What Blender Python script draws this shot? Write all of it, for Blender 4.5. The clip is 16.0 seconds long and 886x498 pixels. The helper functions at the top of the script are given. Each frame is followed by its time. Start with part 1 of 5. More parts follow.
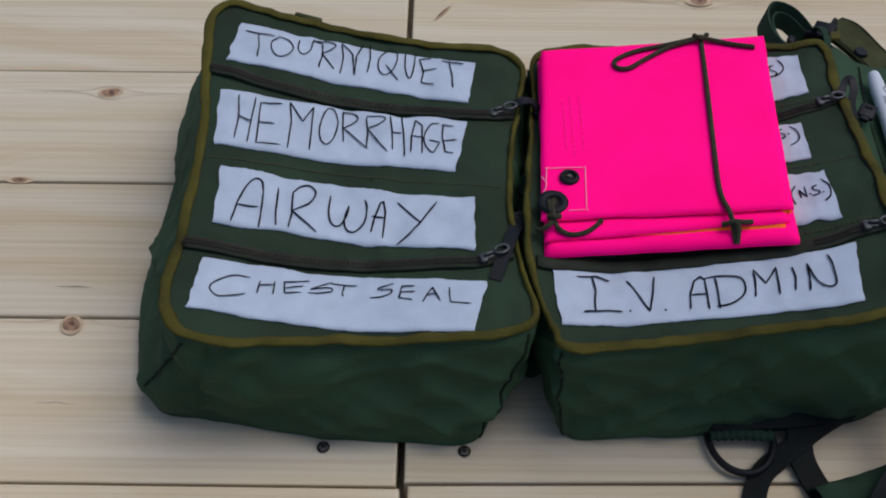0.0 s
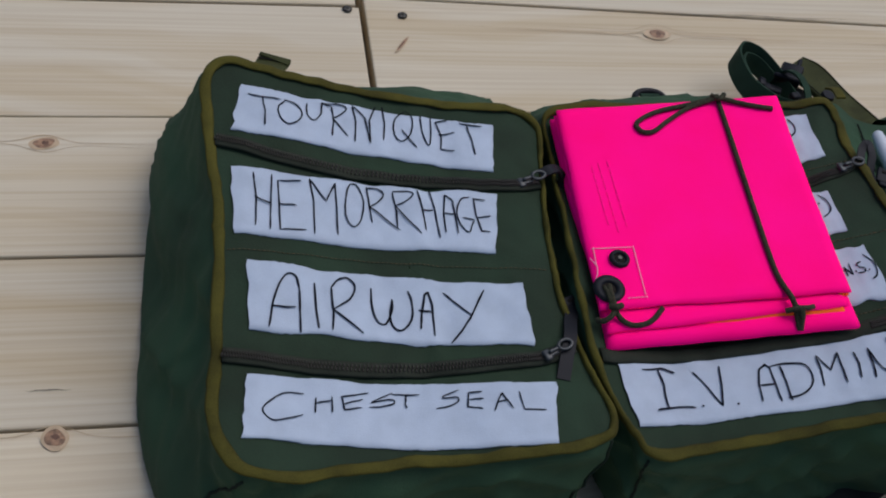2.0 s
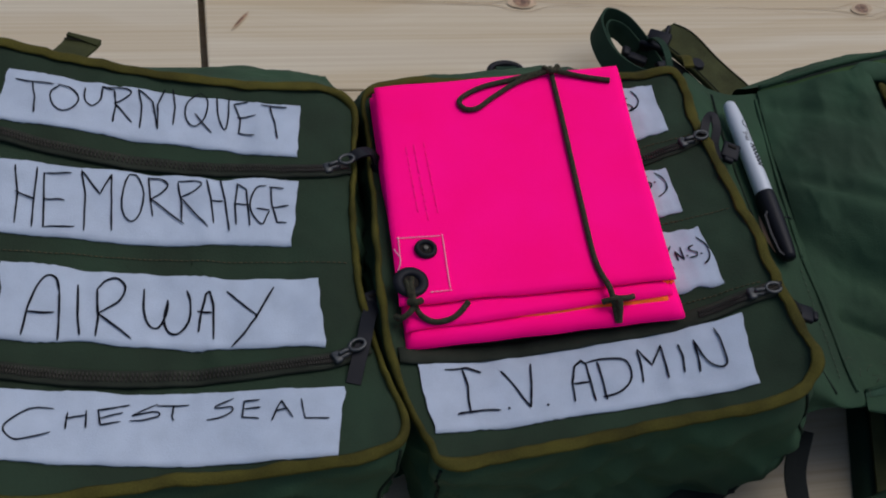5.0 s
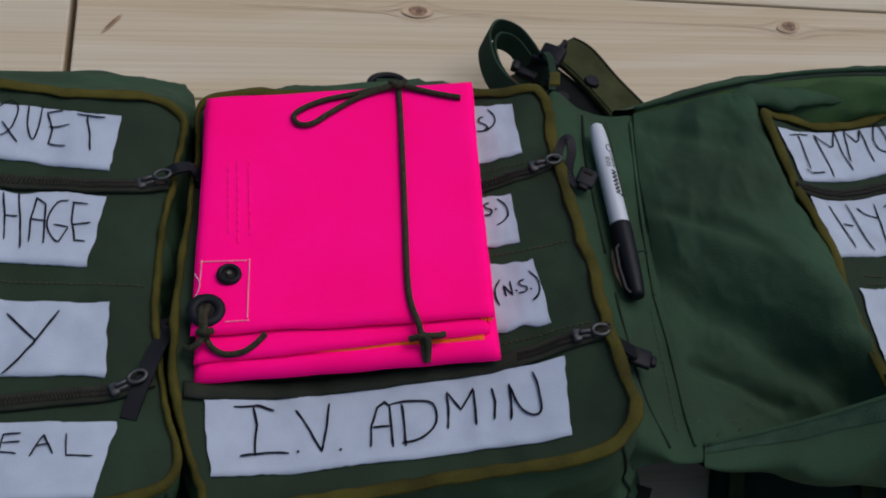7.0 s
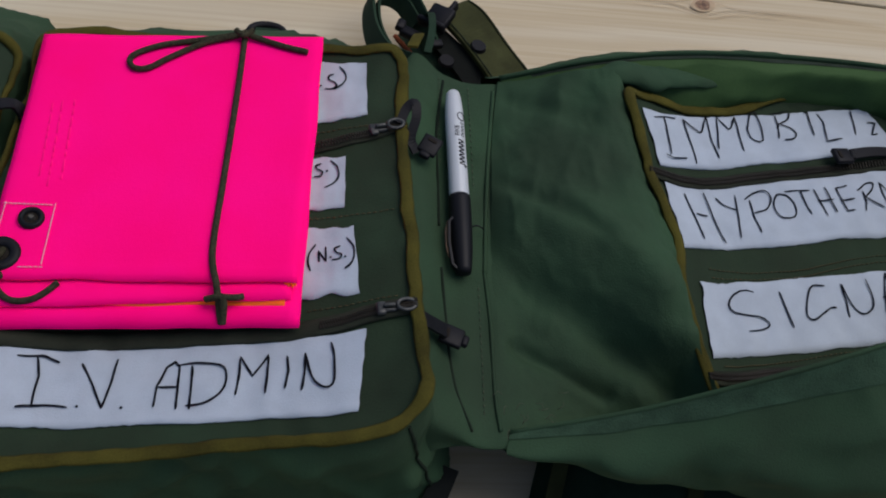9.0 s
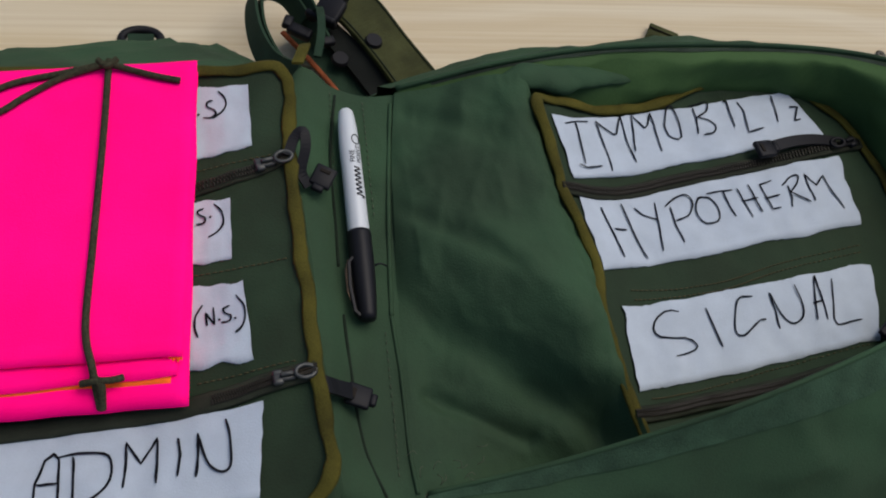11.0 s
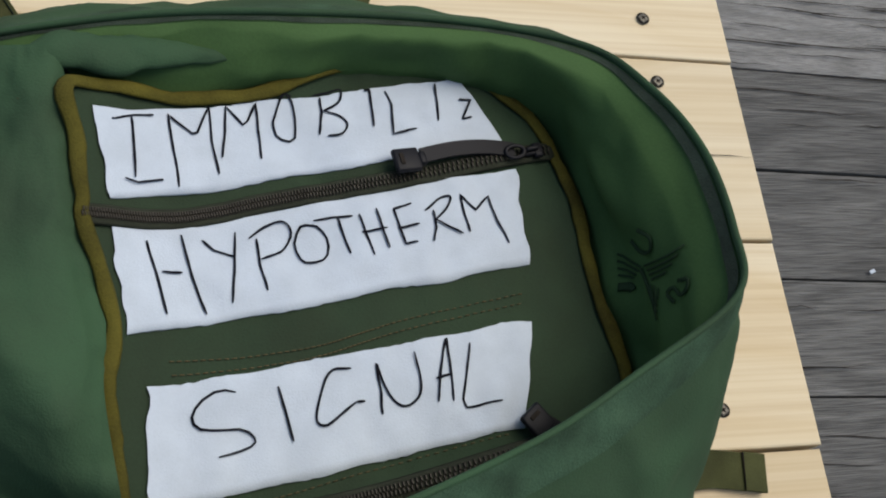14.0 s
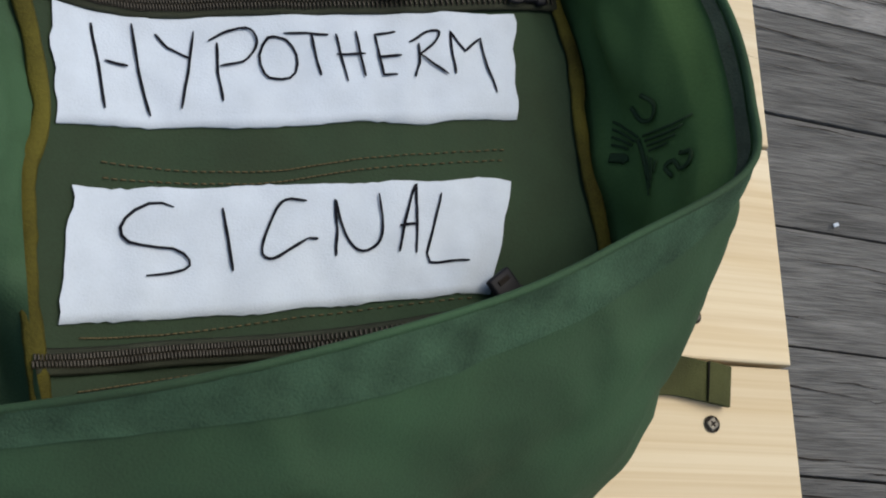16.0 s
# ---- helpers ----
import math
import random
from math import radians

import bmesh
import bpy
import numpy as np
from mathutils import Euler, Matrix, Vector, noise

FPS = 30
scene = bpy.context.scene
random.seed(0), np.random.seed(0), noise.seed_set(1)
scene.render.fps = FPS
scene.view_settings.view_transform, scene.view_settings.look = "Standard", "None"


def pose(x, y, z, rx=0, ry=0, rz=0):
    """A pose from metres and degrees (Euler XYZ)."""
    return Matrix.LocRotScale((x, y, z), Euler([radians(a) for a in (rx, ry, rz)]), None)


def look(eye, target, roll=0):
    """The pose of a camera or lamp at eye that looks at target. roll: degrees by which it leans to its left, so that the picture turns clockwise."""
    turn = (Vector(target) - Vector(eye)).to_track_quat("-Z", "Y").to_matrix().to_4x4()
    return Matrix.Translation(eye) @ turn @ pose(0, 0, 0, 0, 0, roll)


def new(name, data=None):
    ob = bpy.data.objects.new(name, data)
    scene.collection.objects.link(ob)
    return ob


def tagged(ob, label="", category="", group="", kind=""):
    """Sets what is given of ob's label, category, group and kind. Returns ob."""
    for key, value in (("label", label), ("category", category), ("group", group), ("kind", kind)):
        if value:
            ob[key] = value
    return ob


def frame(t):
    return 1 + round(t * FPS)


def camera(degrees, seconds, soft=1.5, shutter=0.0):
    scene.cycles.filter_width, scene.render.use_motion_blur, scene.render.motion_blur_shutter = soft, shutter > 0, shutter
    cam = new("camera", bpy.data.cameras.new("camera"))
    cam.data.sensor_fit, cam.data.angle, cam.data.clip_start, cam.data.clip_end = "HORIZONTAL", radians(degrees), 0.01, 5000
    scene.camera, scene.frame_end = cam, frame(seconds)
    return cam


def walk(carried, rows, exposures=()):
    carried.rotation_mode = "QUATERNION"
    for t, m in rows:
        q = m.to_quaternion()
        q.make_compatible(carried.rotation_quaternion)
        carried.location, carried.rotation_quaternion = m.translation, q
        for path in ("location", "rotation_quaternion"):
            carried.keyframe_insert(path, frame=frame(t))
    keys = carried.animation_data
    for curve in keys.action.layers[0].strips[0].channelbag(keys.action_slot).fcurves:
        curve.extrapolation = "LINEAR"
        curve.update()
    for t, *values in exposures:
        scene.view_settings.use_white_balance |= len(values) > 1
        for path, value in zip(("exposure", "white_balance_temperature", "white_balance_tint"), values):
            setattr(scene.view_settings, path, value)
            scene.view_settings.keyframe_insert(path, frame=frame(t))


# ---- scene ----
cam = camera(43.1, 16.0, soft=2.0)
PATH = [
    (0, (0.105, -0.085, 0.7), (0.093, 1.191, -0.84), 0.2),
    (0.5, (0.1, -0.067, 0.704), (0.09, 1.193, -0.849), 2.4),
    (1, (0.015, -0.02, 0.696), (0.246, 1.202, -0.87), 6.9),
    (1.5, (-0.063, 0.024, 0.698), (0.296, 1.232, -0.854), 9.3),
    (2, (-0.088, 0.049, 0.698), (0.336, 1.21, -0.875), 14.8),
    (2.5, (-0.051, 0.069, 0.694), (0.305, 1.211, -0.909), 14.3),
    (3, (-0.026, 0.072, 0.689), (0.352, 1.208, -0.914), 13.6),
    (3.5, (-0.011, 0.072, 0.688), (0.401, 1.199, -0.912), 14.4),
    (3.7, (0.001, 0.071, 0.686), (0.415, 1.197, -0.914), 14.5),
    (5.8, (0.095, 0.08, 0.673), (0.515, 1.205, -0.926), 13.2),
    (6, (0.112, 0.085, 0.676), (0.521, 1.204, -0.93), 13.0),
    (6.5, (0.166, 0.086, 0.669), (0.529, 1.239, -0.924), 13.0),
    (7, (0.2, 0.095, 0.66), (0.546, 1.238, -0.944), 12.7),
    (7.5, (0.226, 0.105, 0.657), (0.569, 1.235, -0.957), 13.4),
    (8, (0.249, 0.105, 0.656), (0.614, 1.194, -0.981), 15.4),
    (8.5, (0.283, 0.102, 0.658), (0.621, 1.185, -0.989), 16.4),
    (8.7, (0.299, 0.101, 0.658), (0.625, 1.194, -0.984), 16.9),
    (10.8, (0.341, 0.185, 0.654), (0.751, 1.119, -1.067), 19.1),
    (11, (0.34, 0.193, 0.654), (0.788, 1.13, -1.055), 20.5),
    (11.5, (0.365, 0.2, 0.642), (0.854, 1.139, -1.055), 23.9),
    (12, (0.394, 0.223, 0.634), (0.845, 1.151, -1.08), 24.2),
    (12.5, (0.407, 0.234, 0.626), (0.871, 1.117, -1.108), 26.5),
    (13, (0.439, 0.256, 0.62), (0.909, 1.099, -1.132), 27.7),
    (13.5, (0.504, 0.293, 0.595), (0.975, 1.065, -1.189), 28.3),
    (14, (0.571, 0.316, 0.574), (1.123, 1.06, -1.199), 32.8),
    (14.5, (0.592, 0.311, 0.56), (1.215, 1.047, -1.192), 38.1),
    (15, (0.601, 0.314, 0.536), (1.198, 0.999, -1.245), 40.9),
    (15.5, (0.579, 0.308, 0.52), (1.212, 0.952, -1.265), 46.6),
    (16, (0.578, 0.302, 0.51), (1.225, 0.919, -1.28), 48.8),
]
EXPOSURE = [(0.0, -0.47, 5800, 14), (2.0, -0.55, 5800, 14), (3.5, -0.66, 5850, 14), (7.0, -0.74, 5950, 15), (8.7, -0.66, 6100, 14), (11.0, -0.34, 6450, 11), (12.0, -0.12, 6500, 10), (13.0, 0.05, 6600, 8), (14.5, 0.15, 6650, 8), (16.0, 0.24, 6650, 8)]
walk(cam, [(t, look(eye, target, roll)) for t, eye, target, roll in PATH], EXPOSURE)

# ---- light ----
world = bpy.data.worlds.new("sky")
scene.world = world
world.use_nodes = True
wn = world.node_tree
sky = wn.nodes.new("ShaderNodeTexSky")
sky.sky_type, sky.sun_disc = "NISHITA", False
sky.sun_elevation, sky.sun_rotation = radians(64), radians(66)
sky.air_density, sky.dust_density = 1.0, 3.0
wn.nodes["Background"].inputs["Strength"].default_value = 0.13
wn.links.new(sky.outputs[0], wn.nodes["Background"].inputs["Color"])
sun_data = bpy.data.lights.new("sun", "SUN")
sun_data.energy, sun_data.angle, sun_data.color = 1.7, radians(48), (1.0, 0.95, 0.88)
sun = new("sun", sun_data)
sun.matrix_world = look((1.8, 0.8, 4.0), (0, 0, 0))


# ---- small tools ----
def curve(points, n, closed=False):
    """Catmull-Rom through a few control points, evenly sampled."""
    p = [Vector(q) for q in points]
    m = len(p)
    out = []
    spans = m if closed else m - 1
    for i in range(n):
        s = i * spans / (n if closed else n - 1)
        k = min(int(s), spans - 1)
        t = s - k
        if closed:
            a, b, c, d = p[(k - 1) % m], p[k % m], p[(k + 1) % m], p[(k + 2) % m]
        else:
            b, c = p[k], p[k + 1]
            a = p[k - 1] if k > 0 else b * 2 - c
            d = p[k + 2] if k + 2 < m else c * 2 - b
        out.append(0.5 * (2 * b + (c - a) * t + (2 * a - 5 * b + 4 * c - d) * t * t + (3 * b - a - 3 * c + d) * t ** 3))
    return out


def mesh_of(name, verts, faces, smooth=True):
    me = bpy.data.meshes.new(name)
    me.from_pydata([tuple(v) for v in verts], [], faces)
    me.validate()
    bm = bmesh.new()
    bm.from_mesh(me)
    bmesh.ops.recalc_face_normals(bm, faces=bm.faces)
    bm.to_mesh(me)
    bm.free()
    if smooth:
        me.shade_smooth()
    return me


def part(name, me, material, parent=None, label=""):
    """One mesh object under a thing or a part."""
    if isinstance(me, bmesh.types.BMesh):
        bm, me = me, bpy.data.meshes.new(name)
        bm.to_mesh(me)
        bm.free()
    ob = new(name, me)
    if material and not me.materials:
        me.materials.append(material)
    if parent:
        ob.parent = parent
    if label:
        ob["label"] = label
    return ob


def thing(name, place, label, category, group="", kind=""):
    """An Empty at the base of a thing; its parts are built in world coordinates under it."""
    ob = new(name)
    ob.empty_display_size = 0.02
    return tagged(ob, label, category, group, kind)


def grid(name, rows, closed=False, cap=False):
    """A mesh from rows of points of equal count."""
    n, m = len(rows), len(rows[0])
    verts = [v for r in rows for v in r]
    faces = []
    for i in range(n - 1):
        for j in range(m if closed else m - 1):
            k = (j + 1) % m
            faces.append((i * m + j, i * m + k, (i + 1) * m + k, (i + 1) * m + j))
    if cap:
        faces.append(tuple(range(m)))
    return mesh_of(name, verts, faces)


def loft(controls, nu, nv, closed=False):
    """Rows of control curves made into a smooth sheet of nv rows with nu points."""
    fine = [curve(c, nu, closed) for c in controls]
    cols = [curve([f[j] for f in fine], nv) for j in range(nu)]
    return [[cols[j][i] for j in range(nu)] for i in range(nv)]


def folds(p, size=0.004, scale=9.0, seed=0.0):
    """Soft creases of slack cloth."""
    q = Vector((p[0] * scale + seed, p[1] * scale * 0.8 - seed, p[2] * scale * 1.6))
    a = noise.noise(q + 0.8 * Vector((noise.noise(q * 1.3), noise.noise(q * 1.7 + Vector((5, 1, 2))), 0)))
    b = noise.noise(q * 2.7 + Vector((seed, 3, 7)))
    ridge = 1 - abs(b) * 2.2
    return size * (a * 0.9 + 0.35 * ridge)


def tube(points, rx, rz, sides=8, closed=False, up=Vector((0, 0, 1))):
    """A band of oval section along a line: rx across, rz along up. Returns a mesh."""
    n = len(points)
    rows = []
    for i, p in enumerate(points):
        a = points[(i - 1) % n] if closed or i else p
        b = points[(i + 1) % n] if closed or i < n - 1 else p
        d = (b - a).normalized()
        side = d.cross(up)
        side = side.normalized() if side.length > 1e-5 else Vector((1, 0, 0))
        top = side.cross(d)
        rows.append([p + side * rx * math.cos(t) + top * rz * math.sin(t) for t in [2 * math.pi * k / sides for k in range(sides)]])
    m = sides
    verts = [v for r in rows for v in r]
    faces = []
    for i in range(n if closed else n - 1):
        for j in range(m):
            i2, k = (i + 1) % n, (j + 1) % m
            faces.append((i * m + j, i * m + k, i2 * m + k, i2 * m + j))
    if not closed:
        faces += [tuple(range(m)), tuple(range((n - 1) * m, n * m))]
    return mesh_of("band", verts, faces)


def strap(points, width, thick, side=None):
    """Flat webbing along a line; side: the direction across it, one for all or one for each point."""
    n = len(points)
    rows = []
    for i, p in enumerate(points):
        d = (points[min(i + 1, n - 1)] - points[max(i - 1, 0)]).normalized()
        s = side[i] if isinstance(side, list) else (side or d.cross(Vector((0, 0, 1))))
        s = (s - d * s.dot(d)).normalized()
        nrm = s.cross(d).normalized()
        h, w = thick / 2, width / 2
        rows.append([p + s * a * w + nrm * b * h for a, b in ((-1, -0.6), (-0.97, 1), (0.97, 1), (1, -0.6), (0.97, -1), (-0.97, -1))])
    verts = [v for r in rows for v in r]
    faces = []
    for i in range(n - 1):
        for j in range(6):
            k = (j + 1) % 6
            faces.append((i * 6 + j, i * 6 + k, (i + 1) * 6 + k, (i + 1) * 6 + j))
    faces += [tuple(range(6)), tuple(range((n - 1) * 6, n * 6))]
    me = mesh_of("strap", verts, faces, smooth=False)
    return me


def rounded(sx, sy, sz, r, at=Matrix.Identity(4), segments=2):
    """A box with rounded edges, as a mesh."""
    bm = bmesh.new()
    bmesh.ops.create_cube(bm, size=1, matrix=Matrix.Diagonal((sx, sy, sz, 1)))
    bmesh.ops.bevel(bm, geom=bm.edges[:], offset=r, segments=segments, profile=0.5, affect="EDGES")
    bmesh.ops.transform(bm, matrix=at, verts=bm.verts)
    me = bpy.data.meshes.new("box")
    bm.to_mesh(me)
    bm.free()
    return me


def join(meshes):
    """Several meshes made into one."""
    bm = bmesh.new()
    for me in meshes:
        bm.from_mesh(me)
    out = bpy.data.meshes.new("joined")
    bm.to_mesh(out)
    bm.free()
    out.shade_smooth()
    return out


# ---- materials ----
def material(name, base, rough=0.8, vary=0.25, grain=400.0, patch=12.0, bump=0.2, stretch=(1, 1, 1), metal=0.0, sheen=0.0, dark=None, crumple=0.0, depth=0.002):
    """A surface with colour varied at two scales and fine relief."""
    m = bpy.data.materials.new(name)
    m.use_nodes = True
    nt = m.node_tree
    bsdf = nt.nodes["Principled BSDF"]
    co = nt.nodes.new("ShaderNodeTexCoord")
    mp = nt.nodes.new("ShaderNodeMapping")
    mp.inputs["Scale"].default_value = stretch
    nt.links.new(co.outputs["Object"], mp.inputs["Vector"])
    big, fine = nt.nodes.new("ShaderNodeTexNoise"), nt.nodes.new("ShaderNodeTexNoise")
    big.inputs["Scale"].default_value, big.inputs["Detail"].default_value = patch, 6
    fine.inputs["Scale"].default_value, fine.inputs["Detail"].default_value = grain, 3
    for t in (big, fine):
        nt.links.new(mp.outputs[0], t.inputs["Vector"])
    ramp = nt.nodes.new("ShaderNodeValToRGB")
    lo = dark or tuple(c * (1 - vary) for c in base)
    hi = tuple(min(1, c * (1 + vary * 0.6)) for c in base)
    ramp.color_ramp.elements[0].position, ramp.color_ramp.elements[1].position = 0.3, 0.7
    ramp.color_ramp.elements[0].color, ramp.color_ramp.elements[1].color = (*lo, 1), (*hi, 1)
    mix = nt.nodes.new("ShaderNodeMath")
    mix.operation = "MULTIPLY_ADD"
    mix.inputs[1].default_value = 0.3
    nt.links.new(fine.outputs["Fac"], mix.inputs[0])
    sub = nt.nodes.new("ShaderNodeMath")
    sub.operation = "MULTIPLY_ADD"
    sub.inputs[1].default_value, sub.inputs[2].default_value = 1.0, -0.15
    nt.links.new(big.outputs["Fac"], sub.inputs[0])
    nt.links.new(sub.outputs[0], mix.inputs[2])
    nt.links.new(mix.outputs[0], ramp.inputs[0])
    nt.links.new(ramp.outputs[0], bsdf.inputs["Base Color"])
    bp = nt.nodes.new("ShaderNodeBump")
    bp.inputs["Strength"].default_value, bp.inputs["Distance"].default_value = bump, depth
    nt.links.new(fine.outputs["Fac"], bp.inputs["Height"])
    if crumple:
        soft = nt.nodes.new("ShaderNodeTexNoise")
        soft.noise_type = "RIDGED_MULTIFRACTAL"
        soft.inputs["Scale"].default_value, soft.inputs["Detail"].default_value, soft.inputs["Distortion"].default_value = 13.0, 2.5, 1.1
        nt.links.new(mp.outputs[0], soft.inputs["Vector"])
        b2 = nt.nodes.new("ShaderNodeBump")
        b2.inputs["Strength"].default_value, b2.inputs["Distance"].default_value = crumple, 0.009
        nt.links.new(soft.outputs["Fac"], b2.inputs["Height"])
        nt.links.new(b2.outputs[0], bp.inputs["Normal"])
    nt.links.new(bp.outputs[0], bsdf.inputs["Normal"])
    bsdf.inputs["Roughness"].default_value, bsdf.inputs["Metallic"].default_value = rough, metal
    bsdf.inputs["Sheen Weight"].default_value = sheen
    bsdf.inputs["Specular IOR Level"].default_value = 0.15 if rough > 0.6 else 0.5
    return m


def wood(name, light, darkc, ring, rough, ring_scale, along, crack=0.0, vary=0.35):
    """Sawn boards: long grain along x, each board its own by the object's random."""
    m = bpy.data.materials.new(name)
    m.use_nodes = True
    nt = m.node_tree
    bsdf = nt.nodes["Principled BSDF"]
    co, info = nt.nodes.new("ShaderNodeTexCoord"), nt.nodes.new("ShaderNodeObjectInfo")
    off = nt.nodes.new("ShaderNodeVectorMath")
    off.operation = "MULTIPLY_ADD"
    off.inputs[1].default_value = (37.0, 11.0, 5.0)
    nt.links.new(info.outputs["Random"], off.inputs[0])
    nt.links.new(co.outputs["Object"], off.inputs[2])
    warp = nt.nodes.new("ShaderNodeTexNoise")
    warp.inputs["Scale"].default_value, warp.inputs["Detail"].default_value = 3.0, 2
    mp0 = nt.nodes.new("ShaderNodeMapping")
    mp0.inputs["Scale"].default_value = (1.0, 2.5, 1.0)
    nt.links.new(off.outputs[0], mp0.inputs[0])
    nt.links.new(mp0.outputs[0], warp.inputs["Vector"])
    shift = nt.nodes.new("ShaderNodeVectorMath")
    shift.operation = "MULTIPLY_ADD"
    shift.inputs[1].default_value = (0.0, 0.13, 0.0)
    nt.links.new(warp.outputs["Color"], shift.inputs[0])
    nt.links.new(off.outputs[0], shift.inputs[2])
    mp = nt.nodes.new("ShaderNodeMapping")
    mp.inputs["Scale"].default_value = (along, ring_scale, ring_scale)
    nt.links.new(shift.outputs[0], mp.inputs[0])
    rings = nt.nodes.new("ShaderNodeTexNoise")
    rings.inputs["Scale"].default_value, rings.inputs["Detail"].default_value = 1.0, 4
    nt.links.new(mp.outputs[0], rings.inputs["Vector"])
    mp2 = nt.nodes.new("ShaderNodeMapping")
    mp2.inputs["Scale"].default_value = (along * 4, ring_scale * 9, ring_scale * 9)
    nt.links.new(off.outputs[0], mp2.inputs[0])
    fibre = nt.nodes.new("ShaderNodeTexNoise")
    fibre.inputs["Scale"].default_value, fibre.inputs["Detail"].default_value = 1.0, 5
    nt.links.new(mp2.outputs[0], fibre.inputs["Vector"])
    ramp = nt.nodes.new("ShaderNodeValToRGB")
    e = ramp.color_ramp.elements
    e[0].position, e[1].position = 0.36, 0.62
    e[0].color, e[1].color = (*ring, 1), (*light, 1)
    nt.links.new(rings.outputs["Fac"], ramp.inputs[0])
    r2 = nt.nodes.new("ShaderNodeValToRGB")
    r2.color_ramp.elements[0].position, r2.color_ramp.elements[1].position = 0.3, 0.62
    r2.color_ramp.elements[0].color, r2.color_ramp.elements[1].color = (*darkc, 1), (1, 1, 1, 1)
    nt.links.new(fibre.outputs["Fac"], r2.inputs[0])
    mul = nt.nodes.new("ShaderNodeMix")
    mul.data_type, mul.blend_type = "RGBA", "MULTIPLY"
    mul.inputs["Factor"].default_value = vary
    nt.links.new(ramp.outputs[0], mul.inputs[6])
    nt.links.new(r2.outputs[0], mul.inputs[7])
    hsv = nt.nodes.new("ShaderNodeHueSaturation")
    val = nt.nodes.new("ShaderNodeMapRange")
    val.inputs["To Min"].default_value, val.inputs["To Max"].default_value = 0.9, 1.08
    nt.links.new(info.outputs["Random"], val.inputs["Value"])
    nt.links.new(val.outputs[0], hsv.inputs["Value"])
    nt.links.new(mul.outputs[2], hsv.inputs["Color"])
    nt.links.new(hsv.outputs[0], bsdf.inputs["Base Color"])
    bp = nt.nodes.new("ShaderNodeBump")
    bp.inputs["Strength"].default_value, bp.inputs["Distance"].default_value = 0.15 + crack, 0.001 + 0.003 * crack
    nt.links.new(fibre.outputs["Fac"], bp.inputs["Height"])
    nt.links.new(bp.outputs[0], bsdf.inputs["Normal"])
    bsdf.inputs["Roughness"].default_value = rough
    bsdf.inputs["Specular IOR Level"].default_value = 0.3
    return m


def plain(name, base, rough, metal=0.0):
    m = bpy.data.materials.new(name)
    m.use_nodes = True
    b = m.node_tree.nodes["Principled BSDF"]
    b.inputs["Base Color"].default_value = (*base, 1)
    b.inputs["Roughness"].default_value, b.inputs["Metallic"].default_value = rough, metal
    b.inputs["Specular IOR Level"].default_value = 0.5 if rough < 0.4 else 0.18
    return m


PINE = wood("pine", (0.70, 0.612, 0.435), (0.60, 0.45, 0.27), (0.62, 0.505, 0.315), 0.6, 30.0, 0.5, vary=0.31)
GREY_WOOD = wood("weathered_wood", (0.182, 0.181, 0.172), (0.25, 0.25, 0.245), (0.122, 0.122, 0.116), 0.9, 60.0, 5.0, crack=0.9, vary=0.72)
PALE_WOOD = wood("pale_weathered_wood", (0.26, 0.26, 0.25), (0.35, 0.35, 0.345), (0.185, 0.185, 0.176), 0.9, 70.0, 11.0, crack=0.7, vary=0.6)
NYLON = material("green_nylon", (0.032, 0.070, 0.034), 0.78, 0.3, 900, 14, 0.35, crumple=0.65, depth=0.0008, dark=(0.029, 0.053, 0.028))
LINING = material("coated_lining", (0.052, 0.106, 0.034), 0.75, 0.25, 700, 10, 0.2, crumple=0.25, depth=0.0006)
INNER = material("inner_panel_nylon", (0.022, 0.041, 0.021), 0.78, 0.32, 900, 16, 0.35, crumple=0.34, depth=0.0008, dark=(0.020, 0.030, 0.016))
BINDING = material("olive_binding", (0.075, 0.066, 0.010), 0.85, 0.5, 900, 30, 0.5, crumple=0.5, depth=0.001)
HEM = material("grey_green_hem", (0.034, 0.048, 0.034), 0.85, 0.35, 900, 60, 0.5, crumple=0.4, depth=0.001)
WORN_HEM = material("rubbed_green_hem", (0.040, 0.080, 0.046), 0.85, 0.4, 900, 55, 0.5, crumple=0.6, depth=0.001)
FRAY = plain("pale_frayed_thread", (0.085, 0.09, 0.06), 0.85)
WEBBING = material("olive_webbing", (0.052, 0.056, 0.020), 0.85, 0.35, 1200, 40, 0.5, depth=0.001)
BLACK_WEB = material("black_webbing", (0.012, 0.014, 0.012), 0.85, 0.3, 1200, 40, 0.5, depth=0.001)
DARK_WEB = material("dark_webbing", (0.022, 0.046, 0.026), 0.85, 0.25, 1200, 40, 0.5, depth=0.001)
TAPE = material("white_cloth_tape", (0.48, 0.54, 0.60), 0.85, 0.08, 1100, 60, 0.3, crumple=0.22, depth=0.0006)
INK = plain("marker_ink", (0.004, 0.004, 0.007), 0.9)
ZIP_TAPE = material("zipper_tape", (0.030, 0.034, 0.022), 0.85, 0.3, 900, 60, 0.4, depth=0.0006)
ZIP_TEETH = plain("zipper_coil", (0.035, 0.03, 0.022), 0.45)
BRASS = material("dark_zipper_metal", (0.066, 0.068, 0.064), 0.42, 0.3, 600, 200, 0.1, metal=0.5)
BLACK = plain("black_plastic", (0.008, 0.008, 0.010), 0.5)
CORD = material("olive_cord", (0.052, 0.050, 0.028), 0.9, 0.5, 1500, 500, 0.8, depth=0.001)
PINK = material("fluorescent_pink_cloth", (1.0, 0.003, 0.195), 0.85, 0.06, 1300, 20, 0.45, depth=0.0006, dark=(0.97, 0.002, 0.165))
